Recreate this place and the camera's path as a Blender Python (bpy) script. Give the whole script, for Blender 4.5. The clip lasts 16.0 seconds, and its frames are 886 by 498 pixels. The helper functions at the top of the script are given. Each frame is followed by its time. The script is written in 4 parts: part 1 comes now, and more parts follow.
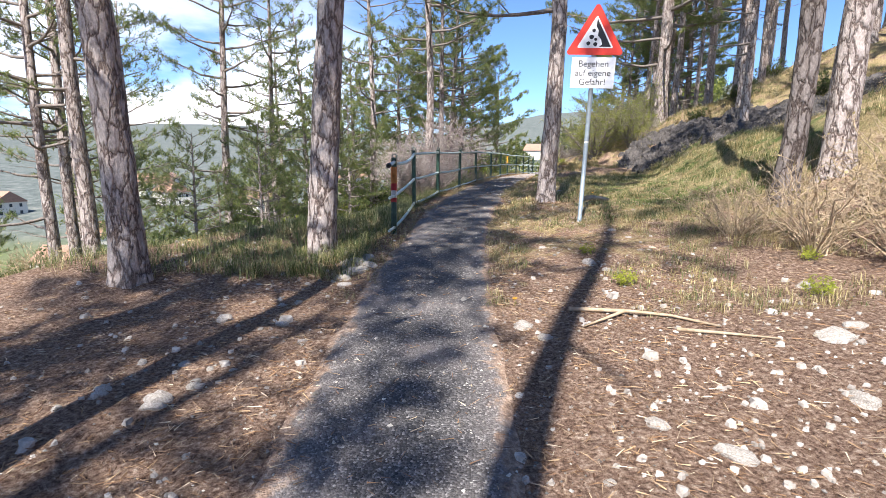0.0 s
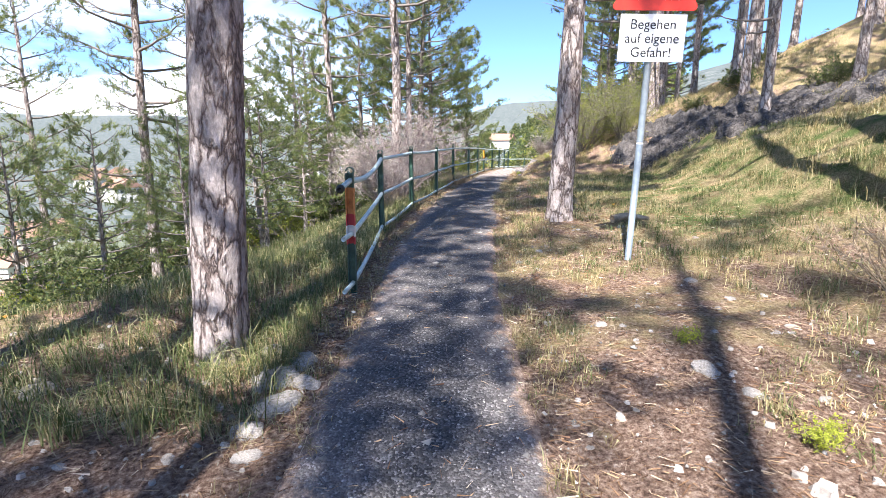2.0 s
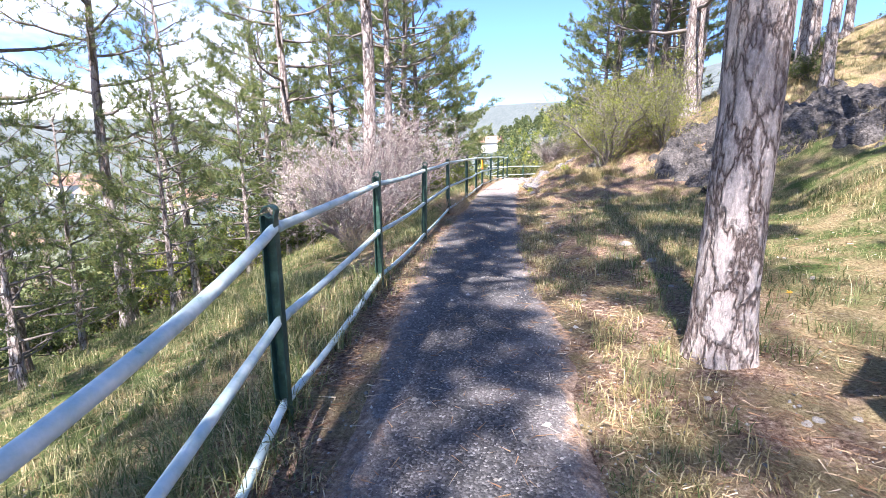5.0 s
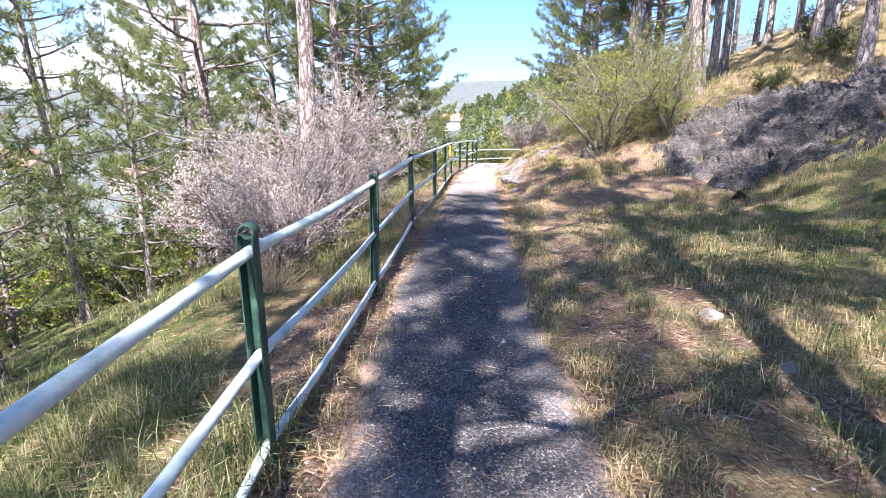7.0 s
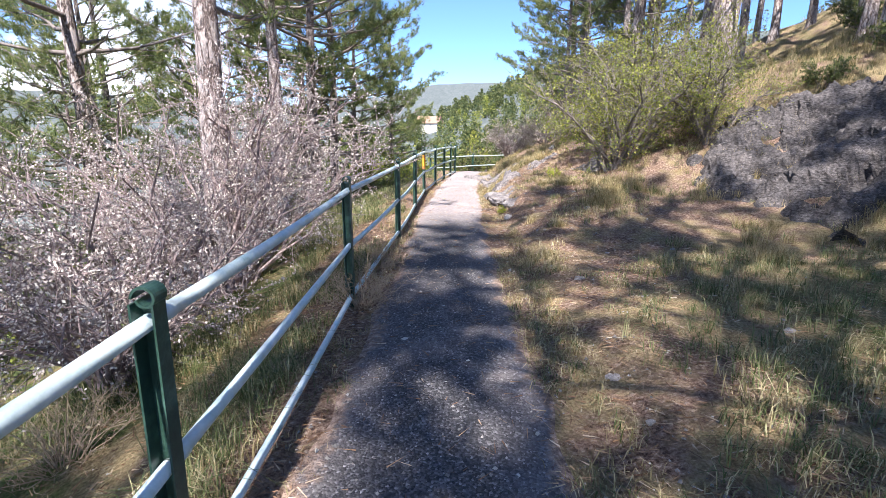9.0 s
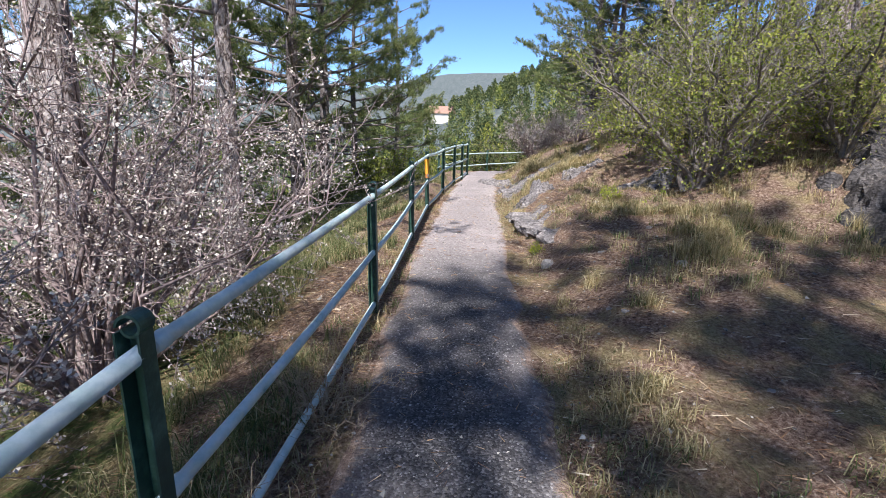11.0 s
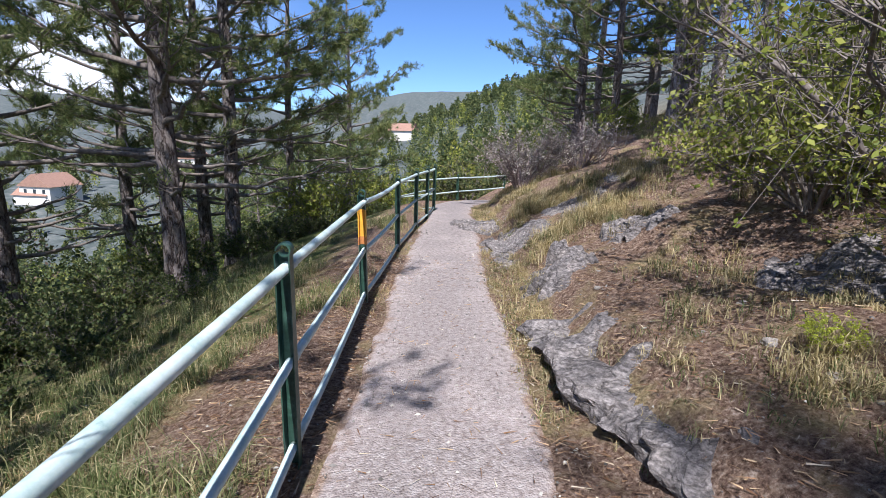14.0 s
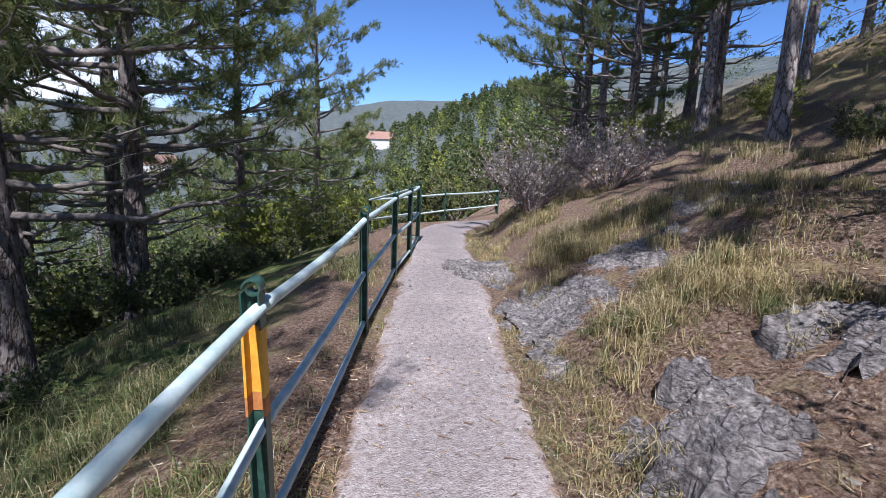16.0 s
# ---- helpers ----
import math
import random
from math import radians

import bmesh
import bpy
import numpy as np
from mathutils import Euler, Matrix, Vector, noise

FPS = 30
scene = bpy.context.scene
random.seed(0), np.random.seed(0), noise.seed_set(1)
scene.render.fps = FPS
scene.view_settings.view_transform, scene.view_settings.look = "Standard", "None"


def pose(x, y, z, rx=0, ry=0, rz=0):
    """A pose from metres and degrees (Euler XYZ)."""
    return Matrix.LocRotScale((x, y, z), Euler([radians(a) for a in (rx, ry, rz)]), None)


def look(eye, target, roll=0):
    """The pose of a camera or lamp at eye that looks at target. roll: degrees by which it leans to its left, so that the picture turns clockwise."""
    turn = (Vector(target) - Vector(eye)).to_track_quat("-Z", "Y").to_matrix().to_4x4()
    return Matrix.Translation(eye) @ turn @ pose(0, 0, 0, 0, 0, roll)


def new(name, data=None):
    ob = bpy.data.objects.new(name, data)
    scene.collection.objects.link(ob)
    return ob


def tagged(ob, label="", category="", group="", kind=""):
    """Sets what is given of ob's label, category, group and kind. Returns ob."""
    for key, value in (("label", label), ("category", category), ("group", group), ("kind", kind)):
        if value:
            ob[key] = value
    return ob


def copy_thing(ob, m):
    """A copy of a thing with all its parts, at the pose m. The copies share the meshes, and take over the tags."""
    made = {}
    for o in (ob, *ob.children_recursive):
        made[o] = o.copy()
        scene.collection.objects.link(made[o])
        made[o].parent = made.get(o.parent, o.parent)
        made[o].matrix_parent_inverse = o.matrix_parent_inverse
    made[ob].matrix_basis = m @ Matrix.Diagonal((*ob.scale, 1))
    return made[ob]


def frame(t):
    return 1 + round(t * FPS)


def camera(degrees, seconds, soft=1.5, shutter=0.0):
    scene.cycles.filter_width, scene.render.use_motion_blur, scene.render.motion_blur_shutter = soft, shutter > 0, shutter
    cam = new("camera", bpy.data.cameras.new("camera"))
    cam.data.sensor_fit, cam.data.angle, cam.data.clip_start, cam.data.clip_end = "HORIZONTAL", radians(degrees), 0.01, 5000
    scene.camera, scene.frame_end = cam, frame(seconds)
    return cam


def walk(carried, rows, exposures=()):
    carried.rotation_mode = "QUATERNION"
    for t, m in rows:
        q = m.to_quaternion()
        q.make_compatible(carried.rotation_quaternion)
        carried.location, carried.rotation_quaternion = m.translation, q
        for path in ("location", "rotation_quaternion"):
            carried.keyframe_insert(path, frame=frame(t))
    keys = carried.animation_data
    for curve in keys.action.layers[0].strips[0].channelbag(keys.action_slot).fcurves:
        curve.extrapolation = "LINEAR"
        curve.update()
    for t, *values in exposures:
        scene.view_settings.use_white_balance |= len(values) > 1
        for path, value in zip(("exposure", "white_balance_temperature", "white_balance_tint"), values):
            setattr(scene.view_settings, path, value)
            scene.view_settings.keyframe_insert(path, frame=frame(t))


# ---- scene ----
cam = camera(83.7, 16.0, soft=0.8)
METRES, EYE, TILT, LEAN, TURN = 21.0, 1.5, -10.0, -1.0, 0.0
EXPOSURES = [(0.0, 1.3, 6350, 12), (3.0, 1.92, 6100, 15), (6.5, 2.0, 6050, 20), (8.5, 1.75, 6050, 18), (10.5, 1.05, 5900, 14), (12.5, 0.85, 5950, 14), (16.0, 0.55, 5600, 17)]
ROWS = [
    (0.0, 0.0, 0.0, 0.0, -0.0, -0.0, -0.0),
    (0.5, -0.0028, 0.0274, 0.0085, -0.72, -0.45, -0.34),
    (1.0, -0.0031, 0.0567, 0.0154, -0.89, -0.8, 0.62),
    (1.5, -0.006, 0.0841, 0.021, -2.03, -0.84, 1.08),
    (2.0, -0.0078, 0.1114, 0.0297, -3.87, -1.14, 1.27),
    (2.5, -0.0051, 0.1412, 0.0374, -4.64, -1.64, 1.42),
    (3.0, -0.0038, 0.1711, 0.0438, -4.34, -1.74, 0.94),
    (3.5, -0.0025, 0.1995, 0.0515, -3.58, -2.32, 0.44),
    (4.0, 0.0002, 0.2317, 0.0597, -3.71, -0.53, 1.16),
    (6.5, 0.0081, 0.3831, 0.0946, -8.65, -2.89, 1.98),
    (7.0, 0.0144, 0.4116, 0.103, -9.75, -3.57, 1.99),
    (7.5, 0.0206, 0.4434, 0.1096, -11.09, -3.28, 1.79),
    (8.0, 0.0291, 0.4737, 0.115, -12.13, -3.26, 2.44),
    (8.5, 0.0362, 0.5043, 0.1213, -12.4, -3.27, 2.54),
    (11.0, 0.0717, 0.6542, 0.1553, -11.12, -4.45, 1.41),
    (11.5, 0.0766, 0.6853, 0.1596, -13.48, -2.21, 0.61),
    (12.0, 0.0828, 0.7157, 0.1631, -15.87, -1.11, 1.28),
    (12.5, 0.0906, 0.7455, 0.1711, -15.61, -2.15, 1.93),
    (13.0, 0.0979, 0.7768, 0.1777, -15.33, -2.5, 1.78),
    (13.5, 0.1078, 0.8067, 0.1831, -15.71, -2.55, 1.86),
    (14.0, 0.1147, 0.8368, 0.1879, -15.23, -2.64, 1.87),
    (14.5, 0.1196, 0.8665, 0.1942, -16.11, -2.08, 1.31),
    (15.0, 0.1265, 0.8981, 0.1995, -16.82, -1.81, 1.48),
    (15.5, 0.1331, 0.9312, 0.2046, -17.12, -1.84, 1.42),
    (16.0, 0.1415, 0.9599, 0.2098, -17.8, -1.73, 1.6),
]
walk(cam, [(t, pose(0, 0, EYE, TILT, LEAN, TURN) @ pose(METRES * x, METRES * y, METRES * z, 90 + pitch, roll, yaw)) for t, x, y, z, yaw, pitch, roll in ROWS], EXPOSURES)

# ---- light ----
SUN_AZ, SUN_EL = 199.5, 54.0          # where the sun stands, degrees clockwise from +y
world = bpy.data.worlds.new("sky")
scene.world = world
world.use_nodes = True
wn = world.node_tree.nodes
sky = wn.new("ShaderNodeTexSky")
sky.sky_type = "NISHITA"
sky.sun_disc = False
sky.sun_elevation = radians(SUN_EL)
sky.sun_rotation = radians(SUN_AZ)
sky.altitude = 2200
sky.dust_density = 0.05
sky.ozone_density = 8.0
wn["Background"].inputs["Strength"].default_value = 0.1
wl = world.node_tree.links
# a bank of white cloud low over the valley to the west
tcw, sep, cn = wn.new("ShaderNodeTexCoord"), wn.new("ShaderNodeSeparateXYZ"), wn.new("ShaderNodeTexNoise")
wl.new(tcw.outputs["Generated"], sep.inputs[0])
wmap = wn.new("ShaderNodeMapping")
wmap.inputs["Scale"].default_value = (1.6, 1.6, 4.5)
wl.new(tcw.outputs["Generated"], wmap.inputs[0])
wl.new(wmap.outputs[0], cn.inputs["Vector"])
cn.inputs["Scale"].default_value, cn.inputs["Detail"].default_value = 1.7, 8


def span(value, a, b):
    m = wn.new("ShaderNodeMapRange")
    m.interpolation_type = "SMOOTHSTEP"
    m.inputs["From Min"].default_value, m.inputs["From Max"].default_value = a, b
    wl.new(value, m.inputs["Value"])
    return m.outputs[0]


def times(a, b):
    m = wn.new("ShaderNodeMath")
    m.operation = "MULTIPLY"
    wl.new(a, m.inputs[0])
    wl.new(b, m.inputs[1])
    return m.outputs[0]


cloud = times(times(span(cn.outputs["Fac"], 0.38, 0.6), span(sep.outputs["Z"], 0.42, 0.06)), span(sep.outputs["X"], 0.05, -0.42))
cmix = wn.new("ShaderNodeMix")
cmix.data_type = "RGBA"
cin = [i for i in cmix.inputs if i.type == "RGBA"]
wl.new(cloud, cmix.inputs[0])
wl.new(sky.outputs[0], cin[0])
cin[1].default_value = (9.5, 9.7, 10.0, 1)
wl.new([o for o in cmix.outputs if o.type == "RGBA"][0], wn["Background"].inputs["Color"])
sun = new("sun", bpy.data.lights.new("sun", "SUN"))
sun.data.energy = 5.0
sun.data.angle = radians(0.6)
sun.data.color = (1.0, 0.95, 0.86)
sa, se = radians(SUN_AZ), radians(SUN_EL)
sun.matrix_world = look((math.sin(sa) * math.cos(se) * 50, math.cos(sa) * math.cos(se) * 50, math.sin(se) * 50), (0, 0, 0))

RNG = np.random.default_rng(7)


# ---- materials ----
def mat_new(name, rough=0.9, spec=0.2):
    m = bpy.data.materials.new(name)
    m.use_nodes = True
    b = m.node_tree.nodes["Principled BSDF"]
    b.inputs["Roughness"].default_value = rough
    b.inputs["Specular IOR Level"].default_value = spec
    return m, m.node_tree.nodes, m.node_tree.links, b


def coords(n, l, scale=(1, 1, 1), obj=False):
    tc = n.new("ShaderNodeTexCoord")
    if obj:
        out = tc.outputs["Object"]
    else:
        g = n.new("ShaderNodeNewGeometry")
        out = g.outputs["Position"]
    mp = n.new("ShaderNodeMapping")
    mp.inputs["Scale"].default_value = scale
    l.new(out, mp.inputs["Vector"])
    return mp.outputs[0]


def noise_tex(n, l, vec, scale, detail=6, rough=0.6):
    t = n.new("ShaderNodeTexNoise")
    t.inputs["Scale"].default_value = scale
    t.inputs["Detail"].default_value = detail
    t.inputs["Roughness"].default_value = rough
    l.new(vec, t.inputs["Vector"])
    return t.outputs["Fac"]


def ramp(n, l, fac, stops):
    r = n.new("ShaderNodeValToRGB")
    e = r.color_ramp.elements
    while len(e) < len(stops):
        e.new(0.5)
    for k, (p, c) in zip(e, stops):
        k.position = p
        k.color = (*c, 1)
    l.new(fac, r.inputs["Fac"])
    return r.outputs["Color"]


def mixc(n, l, fac, a, b, mode="MIX"):
    x = n.new("ShaderNodeMix")
    x.data_type = "RGBA"
    x.blend_type = mode
    for s, v in (("Factor", fac), ("A", a), ("B", b)):
        k = [i for i in x.inputs if i.name == s and (i.type == "VALUE" if s == "Factor" else i.type == "RGBA")][0]
        if isinstance(v, (int, float)):
            k.default_value = v
        elif isinstance(v, tuple):
            k.default_value = (*v, 1)
        else:
            l.new(v, k)
    return [o for o in x.outputs if o.type == "RGBA"][0]


def bump(n, l, b, height, dist, strength=1.0):
    x = n.new("ShaderNodeBump")
    x.inputs["Distance"].default_value = dist
    x.inputs["Strength"].default_value = strength
    l.new(height, x.inputs["Height"])
    l.new(x.outputs[0], b.inputs["Normal"])


def attr(n, name):
    a = n.new("ShaderNodeAttribute")
    a.attribute_name = name
    return a.outputs["Fac"]


def math_node(n, l, op, a, b):
    x = n.new("ShaderNodeMath")
    x.operation = op
    for k, v in zip(x.inputs, (a, b)):
        if isinstance(v, (int, float)):
            k.default_value = v
        else:
            l.new(v, k)
    return x.outputs[0]


def ground_material():
    m, n, l, b = mat_new("forest_floor", 0.95, 0.1)
    v = coords(n, l)
    fine = noise_tex(n, l, v, 36, 8, 0.75)
    mid = noise_tex(n, l, v, 2.3, 6, 0.65)
    streak = noise_tex(n, l, coords(n, l, (60, 42, 40)), 1, 5, 0.7)
    litter = ramp(n, l, fine, [(0.34, (0.055, 0.034, 0.025)), (0.45, (0.2, 0.125, 0.09)), (0.56, (0.38, 0.265, 0.195)), (0.68, (0.66, 0.54, 0.44))])
    straw = ramp(n, l, streak, [(0.3, (0.13, 0.1, 0.05)), (0.5, (0.34, 0.26, 0.14)), (0.7, (0.56, 0.46, 0.27))])
    green = ramp(n, l, streak, [(0.3, (0.04, 0.06, 0.02)), (0.55, (0.12, 0.16, 0.05)), (0.75, (0.26, 0.27, 0.1))])
    grassy = attr(n, "grassy")
    g1 = math_node(n, l, "ADD", grassy, math_node(n, l, "MULTIPLY", math_node(n, l, "SUBTRACT", mid, 0.5), 1.8))
    f1 = ramp(n, l, g1, [(0.25, (0, 0, 0)), (0.5, (1, 1, 1))])
    f2 = ramp(n, l, g1, [(0.6, (0, 0, 0)), (0.95, (1, 1, 1))])
    col = mixc(n, l, f2, mixc(n, l, f1, litter, straw), green)
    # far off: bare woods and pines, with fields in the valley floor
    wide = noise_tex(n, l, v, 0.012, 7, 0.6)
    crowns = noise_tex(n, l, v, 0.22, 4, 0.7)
    # distance haze is put into this colour as a paler, cooler grey
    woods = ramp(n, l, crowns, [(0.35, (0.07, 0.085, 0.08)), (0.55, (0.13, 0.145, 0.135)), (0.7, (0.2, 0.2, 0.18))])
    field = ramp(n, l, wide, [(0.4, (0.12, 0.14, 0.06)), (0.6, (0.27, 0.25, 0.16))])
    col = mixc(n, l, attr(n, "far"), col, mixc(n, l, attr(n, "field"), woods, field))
    l.new(col, b.inputs["Base Color"])
    bump(n, l, b, math_node(n, l, "ADD", fine, streak), 0.045, 1.0)
    return m


def path_material():
    m, n, l, b = mat_new("chip_seal_path", 0.85, 0.25)
    v = coords(n, l)
    vo = n.new("ShaderNodeTexVoronoi")
    vo.inputs["Scale"].default_value = 95
    l.new(v, vo.inputs["Vector"])
    chip = ramp(n, l, vo.outputs["Color"], [(0.0, (0.022, 0.021, 0.022)), (0.45, (0.06, 0.057, 0.058)), (0.75, (0.12, 0.113, 0.112)), (0.93, (0.26, 0.245, 0.24)), (1.0, (0.46, 0.44, 0.42))])
    dust = noise_tex(n, l, v, 1.6, 6, 0.65)
    d = ramp(n, l, dust, [(0.5, (0, 0, 0)), (0.9, (0.4, 0.4, 0.4))])
    d2 = mixc(n, l, 1.0, d, attr(n, "dusty"), "ADD")
    litter = ramp(n, l, noise_tex(n, l, v, 26, 7, 0.75), [(0.35, (0.26, 0.2, 0.175)), (0.5, (0.5, 0.42, 0.39)), (0.68, (0.66, 0.59, 0.55))])
    col = mixc(n, l, d2, chip, litter)
    e = math_node(n, l, "ADD", attr(n, "edge"), math_node(n, l, "MULTIPLY", math_node(n, l, "SUBTRACT", noise_tex(n, l, v, 5, 6, 0.7), 0.5), 1.6))
    earth = ramp(n, l, noise_tex(n, l, v, 24, 8, 0.75), [(0.32, (0.08, 0.05, 0.038)), (0.48, (0.22, 0.15, 0.11)), (0.6, (0.38, 0.28, 0.21)), (0.75, (0.58, 0.5, 0.43))])
    col = mixc(n, l, ramp(n, l, e, [(0.4, (0, 0, 0)), (0.62, (1, 1, 1))]), col, earth)
    l.new(col, b.inputs["Base Color"])
    bump(n, l, b, math_node(n, l, "SUBTRACT", 1.0, vo.outputs["Distance"]), 0.008, 0.9)
    return m


def bark_material(name, tone):
    m, n, l, b = mat_new(name, 0.92, 0.15)
    v = coords(n, l, (13, 13, 4.4), True)
    warp = n.new("ShaderNodeTexNoise")
    warp.inputs["Scale"].default_value = 2.2
    warp.inputs["Detail"].default_value = 4
    l.new(v, warp.inputs["Vector"])
    vv = mixc(n, l, 0.55, v, warp.outputs["Color"])
    vo = n.new("ShaderNodeTexVoronoi")
    vo.feature = "DISTANCE_TO_EDGE"
    vo.inputs["Scale"].default_value = 1.7
    l.new(vv, vo.inputs["Vector"])
    flake = noise_tex(n, l, coords(n, l, (48, 48, 20), True), 1, 8, 0.75)
    big = noise_tex(n, l, coords(n, l, (1, 1, 0.6), True), 2.0, 4, 0.6)
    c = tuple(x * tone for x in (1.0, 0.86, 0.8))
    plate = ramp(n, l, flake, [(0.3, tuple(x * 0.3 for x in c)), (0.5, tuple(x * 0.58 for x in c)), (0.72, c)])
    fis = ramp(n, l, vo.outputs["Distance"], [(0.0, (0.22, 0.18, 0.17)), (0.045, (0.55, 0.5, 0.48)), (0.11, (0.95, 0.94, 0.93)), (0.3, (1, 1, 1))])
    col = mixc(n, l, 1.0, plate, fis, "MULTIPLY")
    col = mixc(n, l, ramp(n, l, big, [(0.4, (0, 0, 0)), (0.7, (0.3, 0.3, 0.3))]), col, (0.26, 0.22, 0.2))
    l.new(col, b.inputs["Base Color"])
    h = ramp(n, l, vo.outputs["Distance"], [(0.0, (0, 0, 0)), (0.18, (1, 1, 1))])
    bump(n, l, b, mixc(n, l, 0.45, h, flake), 0.05, 1.0)
    return m


def leaf_material(name, stops, translucent=0.35):
    m, n, l, b = mat_new(name, 0.6, 0.25)
    g = n.new("ShaderNodeNewGeometry")
    col = ramp(n, l, g.outputs["Random Per Island"], stops)
    patch = noise_tex(n, l, coords(n, l), 1.1, 3, 0.5)
    col = mixc(n, l, 1.0, col, ramp(n, l, patch, [(0.3, (0.7, 0.72, 0.7)), (0.7, (1.15, 1.12, 1.0))]), "MULTIPLY")
    l.new(col, b.inputs["Base Color"])
    if translucent:
        t = n.new("ShaderNodeBsdfTranslucent")
        l.new(col, t.inputs["Color"])
        x = n.new("ShaderNodeMixShader")
        x.inputs[0].default_value = translucent
        l.new(b.outputs[0], x.inputs[1])
        l.new(t.outputs[0], x.inputs[2])
        l.new(x.outputs[0], n["Material Output"].inputs[0])
    return m


def speckled(name, stops, scale, rough=0.85, dist=0.01, metal=0.0, spec=0.3, obj=True, stretch=(1, 1, 1)):
    m, n, l, b = mat_new(name, rough, spec)
    v = coords(n, l, stretch, obj)
    f = noise_tex(n, l, v, scale, 8, 0.7)
    l.new(ramp(n, l, f, stops), b.inputs["Base Color"])
    b.inputs["Metallic"].default_value = metal
    bump(n, l, b, f, dist, 0.8)
    return m


def plain(name, col, rough=0.5, metal=0.0, spec=0.4):
    m, n, l, b = mat_new(name, rough, spec)
    f = noise_tex(n, l, coords(n, l, obj=True), 14, 5, 0.7)
    l.new(ramp(n, l, f, [(0.35, tuple(c * 0.82 for c in col)), (0.65, col)]), b.inputs["Base Color"])
    b.inputs["Metallic"].default_value = metal
    return m


def rock_material(name, tone):
    """Fractured grey rock: beds, clefts and lichen."""
    m, n, l, b = mat_new(name, 0.92, 0.2)
    v = coords(n, l, (1, 1, 2.2))
    warp = n.new("ShaderNodeTexNoise")
    warp.inputs["Scale"].default_value, warp.inputs["Detail"].default_value = 4.5, 6
    l.new(v, warp.inputs["Vector"])
    vo = n.new("ShaderNodeTexVoronoi")
    vo.feature = "DISTANCE_TO_EDGE"
    vo.inputs["Scale"].default_value = 7.5
    l.new(mixc(n, l, 0.3, v, warp.outputs["Color"]), vo.inputs["Vector"])
    grain = noise_tex(n, l, v, 26, 9, 0.75)
    patch = noise_tex(n, l, v, 3.0, 7, 0.65)
    c = lambda x: (x * tone * 1.03, x * tone * 0.95, x * tone * 0.92)
    col = ramp(n, l, grain, [(0.32, c(0.05)), (0.47, c(0.19)), (0.58, c(0.34)), (0.72, c(0.6))])
    col = mixc(n, l, 1.0, col, ramp(n, l, patch, [(0.35, (0.5, 0.49, 0.5)), (0.52, (0.9, 0.88, 0.87)), (0.66, (1.2, 1.15, 1.1))]), "MULTIPLY")
    cleft = ramp(n, l, vo.outputs["Distance"], [(0.0, (0.3, 0.28, 0.27)), (0.03, (0.75, 0.73, 0.72)), (0.08, (1, 1, 1))])
    col = mixc(n, l, 0.55, col, cleft, "MULTIPLY")
    l.new(col, b.inputs["Base Color"])
    bump(n, l, b, mixc(n, l, 0.72, ramp(n, l, vo.outputs["Distance"], [(0.0, (0, 0, 0)), (0.08, (1, 1, 1))]), grain), 0.035, 0.9)
    return m


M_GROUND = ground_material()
M_PATH = path_material()
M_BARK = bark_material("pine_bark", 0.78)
# the same bark at half tone, with shade put into its colour
M_BARK_SHADED = bark_material("pine_bark_shaded", 0.4)
M_LIMB = speckled("limb_bark", [(0.3, (0.07, 0.055, 0.045)), (0.55, (0.2, 0.17, 0.15)), (0.75, (0.36, 0.33, 0.3))], 25)
M_NEEDLE = leaf_material("pine_needles", [(0.0, (0.08, 0.12, 0.05)), (0.5, (0.19, 0.24, 0.09)), (0.9, (0.34, 0.37, 0.15)), (1.0, (0.42, 0.35, 0.18))], 0.45)
M_LEAF = leaf_material("spring_leaves", [(0.0, (0.13, 0.17, 0.03)), (0.5, (0.27, 0.31, 0.06)), (1.0, (0.46, 0.45, 0.12))], 0.4)
M_LEAF_DARK = leaf_material("evergreen_leaves", [(0.0, (0.045, 0.075, 0.03)), (0.6, (0.12, 0.15, 0.055)), (1.0, (0.25, 0.25, 0.1))], 0.3)
M_LEAF_BRIGHT = leaf_material("bright_new_leaves", [(0.0, (0.3, 0.36, 0.04)), (1.0, (0.55, 0.58, 0.1))], 0.4)
M_BROWN = leaf_material("dry_brown_leaves", [(0.0, (0.07, 0.05, 0.04)), (0.6, (0.17, 0.12, 0.09)), (1.0, (0.3, 0.23, 0.17))], 0.2)
M_CATKIN = leaf_material("silver_catkins", [(0.0, (0.42, 0.36, 0.35)), (0.6, (0.62, 0.55, 0.53)), (1.0, (0.8, 0.75, 0.7))], 0.2)
M_TWIG = speckled("grey_twig_bark", [(0.3, (0.12, 0.085, 0.08)), (0.6, (0.34, 0.265, 0.25)), (0.8, (0.52, 0.45, 0.43))], 30)
M_DRYTWIG = speckled("dry_straw_twig", [(0.3, (0.25, 0.18, 0.11)), (0.6, (0.45, 0.35, 0.24)), (0.8, (0.6, 0.5, 0.38))], 20)
M_GRASS = leaf_material("meadow_grass", [(0.0, (0.065, 0.09, 0.028)), (0.45, (0.145, 0.18, 0.068)), (0.8, (0.31, 0.305, 0.15)), (1.0, (0.58, 0.52, 0.32))], 0.35)
M_DRYGRASS = leaf_material("dry_grass", [(0.0, (0.2, 0.16, 0.07)), (0.5, (0.42, 0.34, 0.18)), (1.0, (0.66, 0.56, 0.36))], 0.3)
M_STONE = speckled("limestone", [(0.3, (0.16, 0.14, 0.12)), (0.5, (0.38, 0.34, 0.3)), (0.7, (0.62, 0.58, 0.53))], 9, 0.9, 0.02)
M_ROCK = rock_material("dark_layered_rock", 0.48)
